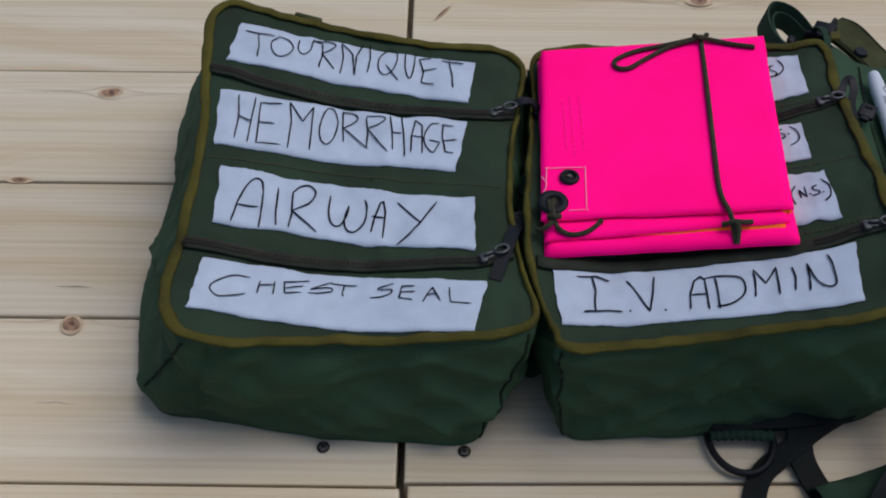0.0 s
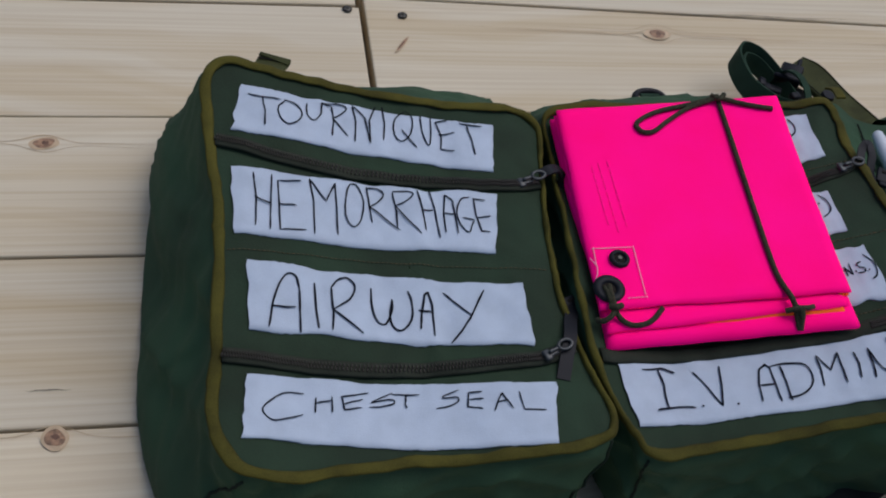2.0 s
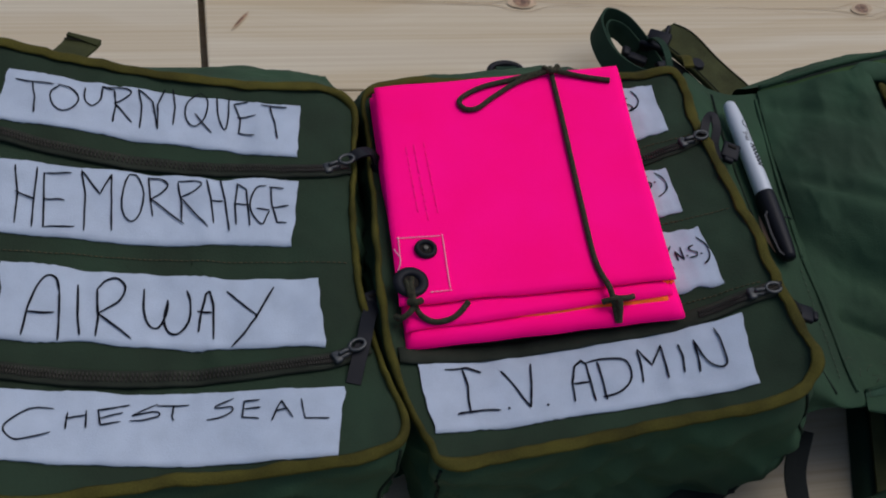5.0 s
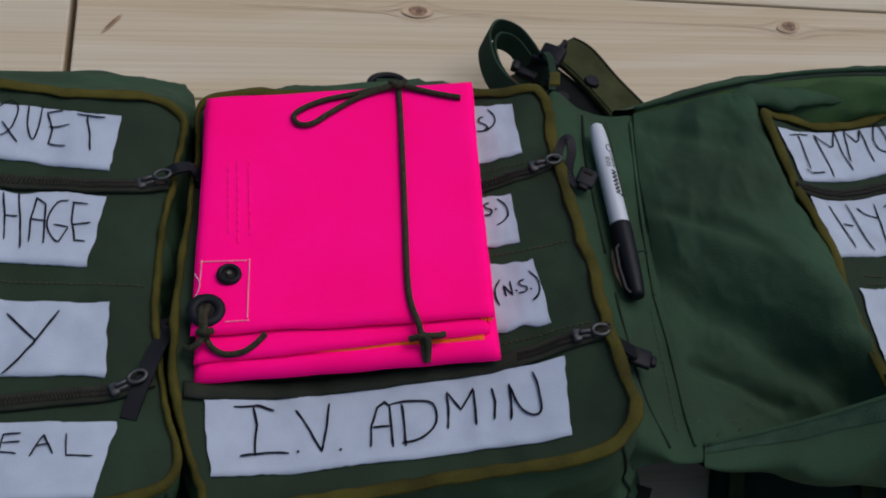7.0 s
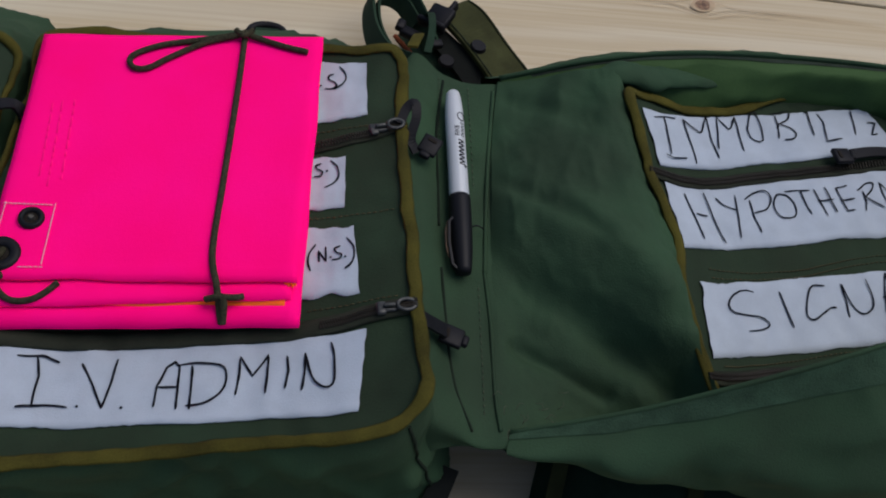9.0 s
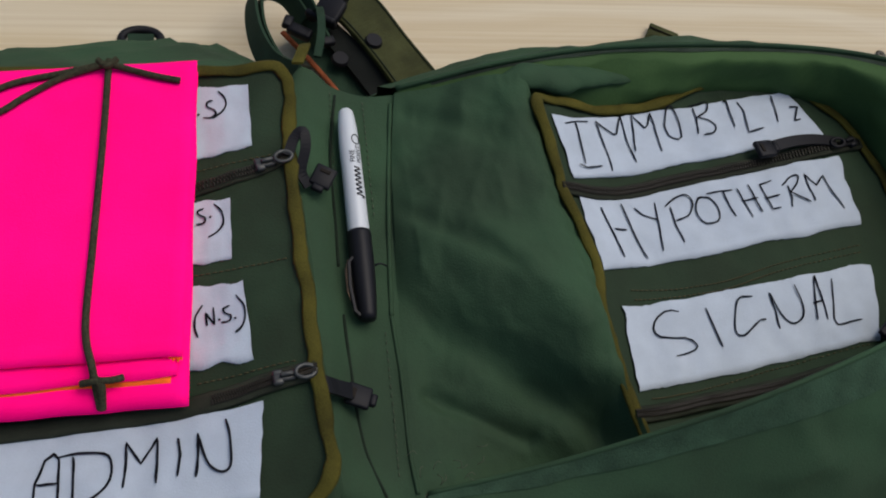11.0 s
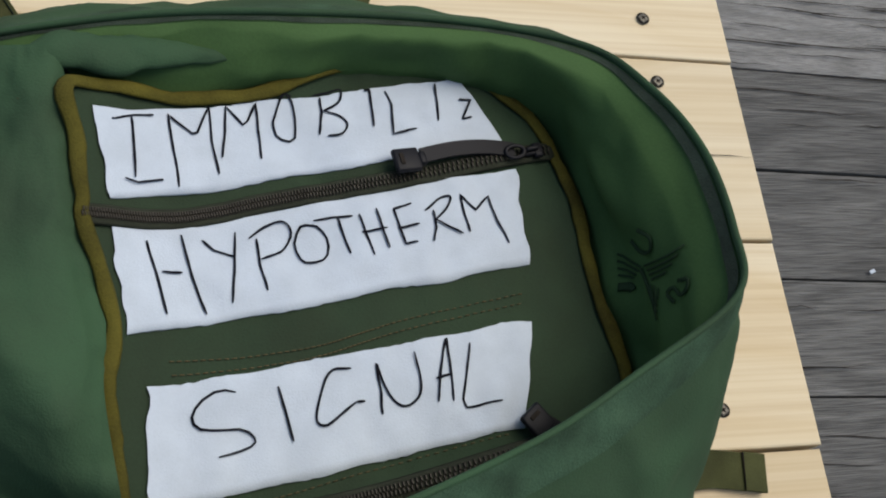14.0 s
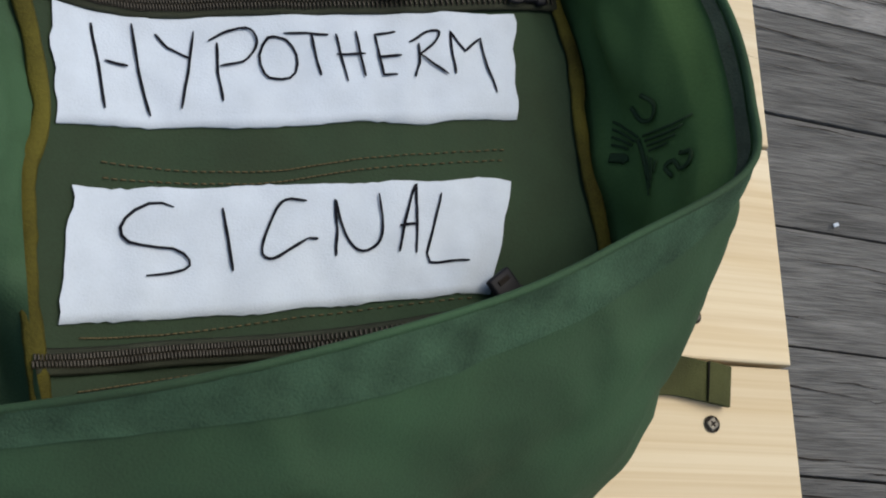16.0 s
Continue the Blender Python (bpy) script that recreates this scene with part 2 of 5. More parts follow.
ORANGE = material("fluorescent_orange_cloth", (1.0, 0.16, 0.02), 0.85, 0.08, 1300, 20, 0.3, depth=0.0004)
for m, k in ((PINK, 1.45), (ORANGE, 1.3)):
    nt = m.node_tree
    gain = nt.nodes.new("ShaderNodeVectorMath")
    gain.operation = "SCALE"
    gain.inputs["Scale"].default_value = k  # dyes that fluoresce return more red than falls on them
    base = nt.nodes["Principled BSDF"].inputs["Base Color"]
    nt.links.new(base.links[0].from_socket, gain.inputs[0])
    nt.links.new(gain.outputs[0], base)
    nt.nodes["Principled BSDF"].inputs["Specular IOR Level"].default_value = 0.04
THREAD = plain("pale_thread", (0.75, 0.55, 0.62), 0.8)
BROWN_THREAD = plain("tan_thread", (0.10, 0.078, 0.038), 0.8)
FAINT_PRINT = plain("faint_violet_print", (1.0, 0.003, 0.24), 0.85)
STAMP = plain("black_stamp_ink", (0.017, 0.036, 0.015), 0.8)
BARREL = plain("grey_white_plastic", (0.62, 0.65, 0.66), 0.35)
CAP = plain("black_cap_plastic", (0.010, 0.010, 0.012), 0.42)
STEEL = material("screw_steel", (0.13, 0.12, 0.10), 0.5, 0.4, 900, 300, 0.2, metal=0.8)
KNOT = material("pine_knot", (0.33, 0.19, 0.10), 0.6, 0.6, 500, 230, 0.2)
KNOT_RING = material("pine_knot_halo", (0.56, 0.41, 0.24), 0.6, 0.25, 300, 90, 0.1)
HEART = material("pine_knot_heart", (0.15, 0.075, 0.04), 0.6, 0.4, 500, 200, 0.2)
GRAIN = material("pine_late_grain", (0.50, 0.36, 0.20), 0.6, 0.3, 400, 60, 0.1, stretch=(0.1, 1, 1))
HOLE = plain("dark_hole", (0.02, 0.016, 0.012), 0.9)
SEAM_DARK = plain("seam_shadow_thread", (0.012, 0.020, 0.012), 0.9)
RUST = material("rust_edge", (0.30, 0.08, 0.03), 0.8, 0.4, 600, 90, 0.3)
EARTH = material("bare_ground", (0.10, 0.10, 0.07), 0.95, 0.4, 60, 3, 0.4)


# ---- panel heights: the faces of the three pockets ----
def height(face, x, y):
    """A smooth sagging face: a fourth-order surface about its middle, in tenths of a metre."""
    (cx, cy), c = face
    x, y = (x - cx) * 10, (y - cy) * 10
    terms = (1, x, y, x * x, x * y, y * y, x ** 3, x * x * y, x * y * y, y ** 3, x ** 4, x * x * y * y, y ** 4)
    return sum(a * b for a, b in zip(c, terms))


LEFT_FACE = ((0.04, 0.47), (0.1029, -0.0088, 0.0114, 0.0127, -0.0058, 0.0012, -0.0014, -0.0029, 0.0006, -0.0014, -0.0071, 0.0009, 0.0013))
MID_FACE = ((0.28, 0.47), (0.1062, 0.0161, -0.0012, 0.0032, -0.0023, -0.0132, -0.0027, -0.0038, 0.0002, -0.0003, 0.0037, -0.0017, 0.0073))
RIGHT_FACE = ((0.68, 0.48), (0.0997, -0.002, 0.0028, -0.002, 0.0012, -0.0006, -0.0078, 0.0006, -0.0013, -0.001, 0.0041, -0.0025, 0.0013))


def panel_rest(x, y):
    """The stiff folded panel bridges the sag of the middle pocket."""
    return 0.1147 + 0.2045 * x - 0.1748 * y + 0.015 * x * x - 0.1789 * x * y + 0.1879 * y * y


def left_z(x, y):
    return height(LEFT_FACE, x, y) + folds((x, y, 0), 0.0026, 19, 3)


def mid_z(x, y):
    return height(MID_FACE, x, y) + folds((x, y, 0), 0.0024, 19, 9)


def right_z(x, y):
    return height(RIGHT_FACE, x, y) + folds((x, y, 0), 0.0024, 18, 5)


# ---- table ----
table = thing("table", (0, 0, 0), "outdoor table top of pale new pine boards with screws", "table")
SEAM = 0.0725


def joint(y):
    """Where the boards of the two halves meet, a little askew."""
    return SEAM - 0.019 * (y - 0.33)


THICK = 0.038


def plank(x0, x1, lo0, hi0, lo1, hi1, parent, mat, z, thick, name="plank"):
    """A board with eased edges, its ends at x0 and x1; origin at its middle."""
    cx, cy = (x0 + x1) / 2, (lo0 + hi0 + lo1 + hi1) / 4
    bm = bmesh.new()
    g = 0.0011
    vs = []
    for zz in (z - thick, z):
        vs.append([bm.verts.new((x - cx, y - cy, zz)) for x, y in ((x0, lo0 + g), (x1, lo1 + g), (x1, hi1 - g), (x0, hi0 - g))])
    bm.faces.new(vs[0][::-1])
    bm.faces.new(vs[1])
    for i in range(4):
        j = (i + 1) % 4
        bm.faces.new((vs[0][i], vs[0][j], vs[1][j], vs[1][i]))
    bmesh.ops.bevel(bm, geom=[e for e in bm.edges if all(v.co.z > z - 1e-4 for v in e.verts)], offset=0.0016, segments=2, profile=0.5, affect="EDGES")
    ob = part(name, bm, mat, parent)
    ob.location = (cx, cy, 0)
    return ob


boards = []
for k in range(-4, 5):
    y = 0.423 + 0.1415 * k
    dz = 0.0006 * math.sin(k * 2.3)
    boards.append(plank(-1.3, joint(y + 0.07) - 0.0028, y, y + 0.1415, y, y + 0.1415, table, PINE, dz, THICK))
for k in range(-4, 5):
    a, b = 0.4285 + 0.1442 * k, 0.4288 + 0.1312 * k
    boards.append(plank(joint(a + 0.07) + 0.0028, 0.9665 + 0.003 * k * 0.5, a, a + 0.1442, b, b + 0.1312, table, PINE, 0.0005 * math.cos(k * 1.7), THICK))
# cleats and legs carry the boards
for x in (-1.1, 0.0725, 0.80):
    part("cleat", rounded(0.09, 1.15, 0.038, 0.002, pose(x, 0.43, -THICK - 0.0205)), PINE, table)
for x in (-1.1, 0.80):
    for y in (0.0, 0.86):
        part("leg", rounded(0.085, 0.085, 0.58, 0.003, pose(x, y, -0.3555)), PINE, table)


def screw(x, y, tilt=0.0):
    """A countersunk screw head with a cross recess in a small hole."""
    bm = bmesh.new()
    bmesh.ops.create_circle(bm, cap_ends=True, radius=0.0046, segments=20, matrix=pose(x, y, 0.0009))
    hole = bpy.data.meshes.new("hole")
    bm.to_mesh(hole)
    bm.free()
    head = join([rounded(0.0062, 0.0062, 0.002, 0.0009, pose(x, y, 0.0008, 0, 0, tilt), 3)])
    s = part("screw", hole, HOLE, table)
    part("head", head, STEEL, s)
    cross = join([rounded(0.0034, 0.0009, 0.0006, 0.0002, pose(x, y, 0.0019, 0, 0, tilt + a), 1) for a in (0, 90)])
    part("recess", cross, HOLE, s)


for x, y in ((0.0172, 0.3115), (0.1169, 0.3095), (0.101, 0.835), (0.05, 0.842), (0.909, 0.723), (0.9098, 0.674), (0.905, 0.530), (0.9062, 0.4534), (0.912, 0.395)):
    screw(x, y, 30 + 500 * x)


def knot(x, y, rx, ry, turn):
    """A knot: dark heart in a browner, longer halo, sanded flush."""
    rows = []
    for r in (1.0, 0.6, 0.0):
        rows.append([Vector((x, y, 0.0012)) + (pose(0, 0, 0, 0, 0, turn) @ Vector((rx * r * math.cos(t) * (1 + 0.12 * math.sin(3 * t)), ry * r * math.sin(t), 0.0003 * (1 - r)))) for t in [k * math.tau / 20 for k in range(20)]])
    k = part("knot", grid("knot", rows, closed=True), KNOT, table)
    ring = [[Vector((x, y, 0.0009)) + (pose(0, 0, 0, 0, 0, turn) @ Vector((1.6 * rx * r * math.cos(t) * (1 + 0.1 * math.sin(2 * t + x * 40)), 1.3 * ry * r * math.sin(t), 0))) for t in [j * math.tau / 20 for j in range(20)]] for r in (1.0, 0.0)]
    part("halo", grid("halo", ring, closed=True), KNOT_RING, k)
    heart = [[Vector((x, y, 0.0017)) + (pose(0, 0, 0, 0, 0, turn) @ Vector((rx * (0.12 + 0.34 * r * math.cos(t)), ry * 0.4 * r * math.sin(t) * (1 + 0.3 * math.sin(4 * t)), 0))) for t in [j * math.tau / 14 for j in range(14)]] for r in (1.0, 0.0)]
    part("heart", grid("heart", heart, closed=True), HEART, k)


def grain_line(x, y, reach, bow, wide, seed):
    """A dark line of late growth that bows round a knot at x and dies out to both ends."""
    lo, hi = [], []
    for j in range(41):
        t = j / 20 - 1
        px = x + reach * t
        py = y + bow * math.exp(-(px - x) ** 2 / 0.0003) + 0.0022 * noise.noise(Vector((px * 11, seed, 3))) - 0.035 * (px - x)
        w = wide * (1 - abs(t) ** 1.5) * (0.35 + 0.9 * abs(noise.noise(Vector((px * 26, seed, 9))))) + 0.00004
        lo.append(Vector((px, py - w, 0.0008)))
        hi.append(Vector((px, py + w, 0.0008)))
    part("grain_line", grid("grain_line", [lo, hi]), GRAIN, table)


for gx, gy, reach, bow, wide, seed in (
        (0.3495, 0.8160, 0.20, 0.0095, 0.0007, 1), (0.3495, 0.8140, 0.16, -0.0095, 0.0006, 2), (0.3495, 0.8215, 0.13, 0.0095, 0.0004, 3),
        (0.6895, 0.8070, 0.16, 0.0095, 0.0006, 4), (0.6895, 0.8050, 0.18, -0.0095, 0.0007, 5), (0.6895, 0.7990, 0.12, -0.0075, 0.0004, 6),
        (-0.2065, 0.6765, 0.09, 0.0085, 0.0006, 7), (-0.2065, 0.6745, 0.09, -0.0085, 0.0005, 8), (-0.1839, 0.4151, 0.10, 0.0095, 0.0005, 9)):
    grain_line(gx, gy, reach, bow, wide, seed)

for kx, ky, rx, ry, tn in ((-0.2065, 0.6757, 0.008, 0.005, 10), (-0.1839, 0.4151, 0.006, 0.007, 60), (0.3495, 0.8167, 0.008, 0.006, 0), (0.6895, 0.8065, 0.007, 0.006, 20), (-0.262, 0.5655, 0.007, 0.003, 0), (0.096, 0.796, 0.0013, 0.010, -35)):
    knot(kx, ky, rx, ry, tn)

# ---- deck and ground below ----
deck = thing("deck", (0, 0, 0), "weathered grey deck boards with cracks below the table", "deck", kind="structure")
DECK_Z = -0.65
for k in range(-14, 16):
    y = 1.17 + 0.1625 * k
    d = random.uniform(-0.003, 0.003)
    plank(-3.0, 4.2, y + 0.13 + 0.001, y + 0.2925, y - 0.185 + 0.001, y - 0.0225, deck, PALE_WOOD if k == 0 else GREY_WOOD, DECK_Z + d, 0.035)


def crack(x, y, z, length, width, turn, parent, seed):
    """A split in a board: a narrow dark wedge that wanders."""
    m = pose(x, y, z, 0, 0, turn)
    lo, hi = [], []
    for k in range(15):
        t = k / 14
        w = width * math.sin(math.pi * min(0.98, t + 0.02)) * (0.6 + 0.8 * abs(noise.noise(Vector((t * 7, seed, 1)))))
        c = 0.004 * noise.noise(Vector((t * 3, seed, 8)))
        lo.append(m @ Vector(((t - 0.5) * length, c - w, 0)))
        hi.append(m @ Vector(((t - 0.5) * length, c + w, 0)))
    return part("crack", grid("crack", [lo, hi]), HOLE, parent)


for k in range(130):
    crack(random.uniform(1.2, 2.0), random.uniform(0.3, 1.35), DECK_Z + 0.0045, random.uniform(0.04, 0.32), random.uniform(0.0004, 0.0017), random.uniform(-4.5, -0.5), deck, k * 1.7)
for x, y in ((1.5543, 0.7886),):
    part("fleck", rounded(0.009, 0.005, 0.002, 0.0009, pose(x, y, DECK_Z + 0.005, 0, 0, 20)), TAPE, deck, "small pale fleck")
crack(0.918, 0.6215, 0.0012, 0.11, 0.0006, -4, table, 2.0)
crack(0.45, 0.845, 0.0012, 0.25, 0.0004, -1, table, 5.0)
crack(-0.19, 0.452, 0.0012, 0.03, 0.0004, 0, table, 7.0)
crack(-0.18, 0.345, 0.0012, 0.03, 0.0003, 1, table, 9.0)
ground = part("ground", grid("ground", [[Vector((x, y, -0.9)) for x in (-600, 0, 600)] for y in (-600, 0, 600)]), EARTH)
tagged(ground, "bare brownish ground under and round the deck", "ground", kind="structure")

# ---- the bag ----
bag = thing("medical_bag", (0, 0, 0), "dark green nylon field medical bag lying open with labelled pockets", "bag")


def crease(a, s, size, seed):
    """Slack folds of a side wall: long slanting creases, a metres along it and s up it."""
    soft = noise.noise(Vector((a * 9 + s * 1.1, s * 1.2, seed)))
    t = noise.noise(Vector((a * 13 - s * 2.6 + 0.7 * soft, s * 1.1, seed + 4)))
    u = noise.noise(Vector((a * 24 + s * 3.4 + soft, s * 1.8, seed + 9)))
    f = noise.noise(Vector((a * 48 - s * 4.5, s * 3.2, seed + 13)))
    return size * (0.5 * soft + 0.9 * (0.3 - abs(t) ** 0.7) + 0.6 * (0.3 - abs(u) ** 0.7) + 0.16 * f)


def pocket(name, face, base, zf, bulge, seed, mid=0.5, size=0.0115):
    """A soft padded pocket: side wall from the base ring on the table up to the edge of its face."""
    n = 252
    top = curve([(x, y, 0) for x, y in face], n, True)
    low = curve([(x, y, 0) for x, y in base], n, True)
    c = sum(low, Vector()) / n
    arc = [0.0]
    for a, b in zip(low, low[1:]):
        arc.append(arc[-1] + (b - a).length)
    rows = []
    steps = 44
    for i in range(steps):
        s = i / (steps - 1)
        row = []
        for j in range(n):
            e = s * s * (3 - 2 * s) * (1 - mid) + s * mid
            p = low[j].lerp(top[j], e)
            out = (p - c).normalized()
            p = p + out * bulge * math.sin(math.pi * min(1, s * 1.02)) ** 0.8
            z = 0.001 + zf(top[j].x, top[j].y) * s
            w = crease(arc[j], s, size * (1.3 if low[j].y < 0.36 else 1.0), seed) * min(1, 3.5 * s + 0.15) * min(1, 6 * (1 - s))
            p = p + out * w
            row.append(Vector((p.x, p.y, z)))
        rows.append(row)
    return part(name, grid(name, rows, closed=True, cap=True), NYLON, bag), top, rows


def face_sheet(name, outline, zf, mat, parent, lower=0.0):
    """The face of a pocket, a sheet over the given outline that follows zf."""
    n = len(outline)
    c = sum(outline, Vector()) / n
    rows = []
    for i in range(30):
        s = 1 - i / 29 * 0.995
        rows.append([Vector((q.x, q.y, zf(q.x, q.y) - lower)) for q in [c.lerp(p, s) for p in outline]])
    return part(name, grid(name, rows, closed=True), mat, parent)


L_FACE = [(-0.052, 0.326), (0.021, 0.334), (0.085, 0.334), (0.14, 0.336), (0.162, 0.353), (0.155, 0.395), (0.148, 0.45), (0.15, 0.51), (0.157, 0.56), (0.158, 0.604), (0.11, 0.609), (0.04, 0.610), (-0.03, 0.616), (-0.073, 0.619), (-0.082, 0.585), (-0.076, 0.50), (-0.079, 0.42), (-0.081, 0.353)]
L_BASE = [(-0.06, 0.332), (0.02, 0.318), (0.085, 0.315), (0.122, 0.316), (0.135, 0.335), (0.15, 0.375), (0.155, 0.45), (0.158, 0.53), (0.16, 0.60), (0.158, 0.705), (0.11, 0.725), (0.04, 0.732), (-0.03, 0.726), (-0.090, 0.703), (-0.120, 0.64), (-0.129, 0.52), (-0.130, 0.42), (-0.108, 0.345)]
M_FACE = [(0.182, 0.328), (0.24, 0.331), (0.32, 0.335), (0.376, 0.335), (0.403, 0.352), (0.404, 0.38), (0.402, 0.42), (0.40, 0.47), (0.399, 0.55), (0.400, 0.609), (0.36, 0.613), (0.27, 0.616), (0.178, 0.620), (0.170, 0.575), (0.164, 0.50), (0.159, 0.43), (0.162, 0.39), (0.174, 0.345)]
M_BASE = [(0.192, 0.322), (0.24, 0.322), (0.32, 0.326), (0.39, 0.335), (0.43, 0.36), (0.435, 0.40), (0.435, 0.45), (0.435, 0.50), (0.435, 0.56), (0.43, 0.63), (0.38, 0.712), (0.27, 0.715), (0.19, 0.69), (0.178, 0.60), (0.175, 0.52), (0.174, 0.45), (0.174, 0.40), (0.182, 0.35)]
left_pocket, l_edge, l_rows = pocket("left_pocket", L_FACE, L_BASE, left_z, 0.006, 2.0)
mid_pocket, m_edge, m_rows = pocket("middle_pocket", M_FACE, M_BASE, mid_z, 0.006, 6.0)
left_face = face_sheet("left_panel", l_edge, left_z, INNER, bag)
mid_face = face_sheet("middle_panel", m_edge, mid_z, INNER, bag)


def binding(edge, zf, width=0.0039, tall=0.0013, parent=bag, lift=0.001, closed=True, wander=0.0015, thin=None):
    """Bound seam of folded olive tape, a little uneven."""
    pts = []
    for p in edge:
        q = Vector((p.x * 45, p.y * 45, 1))
        x, y = p.x + wander * noise.noise(q) + 0.0008 * noise.noise(q * 3.1), p.y + wander * noise.noise(q + Vector((9, 4, 2)))
        pts.append(Vector((x, y, zf(x, y) + lift + 0.0014 * noise.noise(q * 1.4))))
    band = tube(pts, width, tall, 8, closed)
    for k, v in enumerate(band.vertices):
        p = pts[k // 8]
        k_in = max(0.0, min(1.0, 1 - abs(p.x - thin) / 0.022)) if thin else 0.0  # stands on edge where two pockets meet
        d = v.co - p
        v.co = p + Vector((d.x * (1 - 0.55 * k_in), d.y, d.z * (1 + 1.6 * k_in))) * (1 + 0.3 * noise.noise(Vector((p.x * 60, p.y * 60, 5))))
    return part("binding", band, BINDING, parent, "olive binding tape")


binding(l_edge, left_z, thin=0.155)
binding(m_edge, mid_z, thin=0.168)


def corner_seam(rows, j0, j1, s0, s1):
    """A dark seam that runs up a side wall, from column j0 to j1 of it."""
    c = sum(rows[0], Vector()) / len(rows[0])
    pts = []
    for k in range(24):
        t = k / 23
        i, j = (s0 + (s1 - s0) * t) * (len(rows) - 1), (j0 + (j1 - j0) * t) % len(rows[0])
        a, b = int(i), int(j)
        p = rows[a][b].lerp(rows[a][(b + 1) % len(rows[0])], j - b).lerp(rows[min(a + 1, len(rows) - 1)][b], (i - a) * 0.999)
        pts.append(p + (p - c).normalized() * 0.0006)
    return part("corner_seam", tube(pts, 0.0011, 0.0009, 6), SEAM_DARK, bag)


corner_seam(l_rows, 238, 248, 0.3, 0.93)
corner_seam(l_rows, 46, 50, 0.02, 0.95)
corner_seam(m_rows, 250, 251, 0.02, 0.95)
corner_seam(m_rows, 52, 50, 0.25, 0.93)

# cloth hinge between the left and middle pockets
hinge = loft([[(0.148, y, 0.045), (0.158, y, 0.022), (0.168, y, 0.02), (0.180, y, 0.04)] for y in (0.36, 0.45, 0.55, 0.66)], 14, 40)
part("hinge", grid("hinge", hinge), NYLON, bag)

# ---- strip with the pen, slack flap and open compartment ----
strip = loft([
    [(0.402, 0.606, 0.112), (0.414, 0.622, 0.108), (0.432, 0.612, 0.1), (0.452, 0.606, 0.099), (0.470, 0.607, 0.099)],
    [(0.399, 0.55, 0.113), (0.412, 0.55, 0.109), (0.428, 0.548, 0.102), (0.447, 0.548, 0.1), (0.463, 0.548, 0.1)],
    [(0.400, 0.48, 0.115), (0.412, 0.48, 0.111), (0.426, 0.48, 0.102), (0.443, 0.48, 0.099), (0.457, 0.48, 0.099)],
    [(0.402, 0.42, 0.118), (0.412, 0.42, 0.114), (0.425, 0.42, 0.103), (0.441, 0.42, 0.098), (0.456, 0.42, 0.098)],
    [(0.404, 0.36, 0.118), (0.414, 0.358, 0.113), (0.428, 0.355, 0.102), (0.441, 0.352, 0.094), (0.458, 0.352, 0.093)],
    [(0.410, 0.344, 0.085), (0.418, 0.346, 0.090), (0.430, 0.349, 0.088), (0.444, 0.350, 0.086), (0.458, 0.351, 0.087)],
], 40, 90)
for r in strip:
    for v in r:
        v.z += folds(v, 0.002, 18, 4)
part("centre_strip", grid("strip", strip), NYLON, bag)

R_LEFT = [(0.551, 0.583, 0.121), (0.554, 0.551, 0.12), (0.557, 0.516, 0.12), (0.567, 0.476, 0.119), (0.565, 0.447, 0.119), (0.570, 0.411, 0.118), (0.576, 0.38, 0.117), (0.586, 0.35, 0.112)]
flap = loft([
    [(0.469, 0.607, 0.1), (0.462, 0.56, 0.1), (0.458, 0.51, 0.1), (0.455, 0.465, 0.099), (0.455, 0.43, 0.098), (0.455, 0.40, 0.096), (0.456, 0.375, 0.093), (0.457, 0.352, 0.09)],
    [(0.492, 0.605, 0.11), (0.486, 0.56, 0.111), (0.48, 0.51, 0.111), (0.475, 0.465, 0.108), (0.478, 0.43, 0.099), (0.482, 0.40, 0.088), (0.485, 0.372, 0.083), (0.485, 0.35, 0.085)],
    [(0.522, 0.603, 0.123), (0.515, 0.56, 0.124), (0.51, 0.51, 0.124), (0.508, 0.465, 0.121), (0.512, 0.43, 0.113), (0.52, 0.40, 0.092), (0.525, 0.37, 0.072), (0.525, 0.35, 0.075)],
    [(0.543, 0.598, 0.131), (0.54, 0.56, 0.130), (0.541, 0.51, 0.129), (0.545, 0.465, 0.128), (0.546, 0.43, 0.124), (0.55, 0.40, 0.112), (0.555, 0.37, 0.082), (0.555, 0.35, 0.075)],
    [(x - 0.001, y, z - 0.001) for x, y, z in R_LEFT],
], 150, 90)
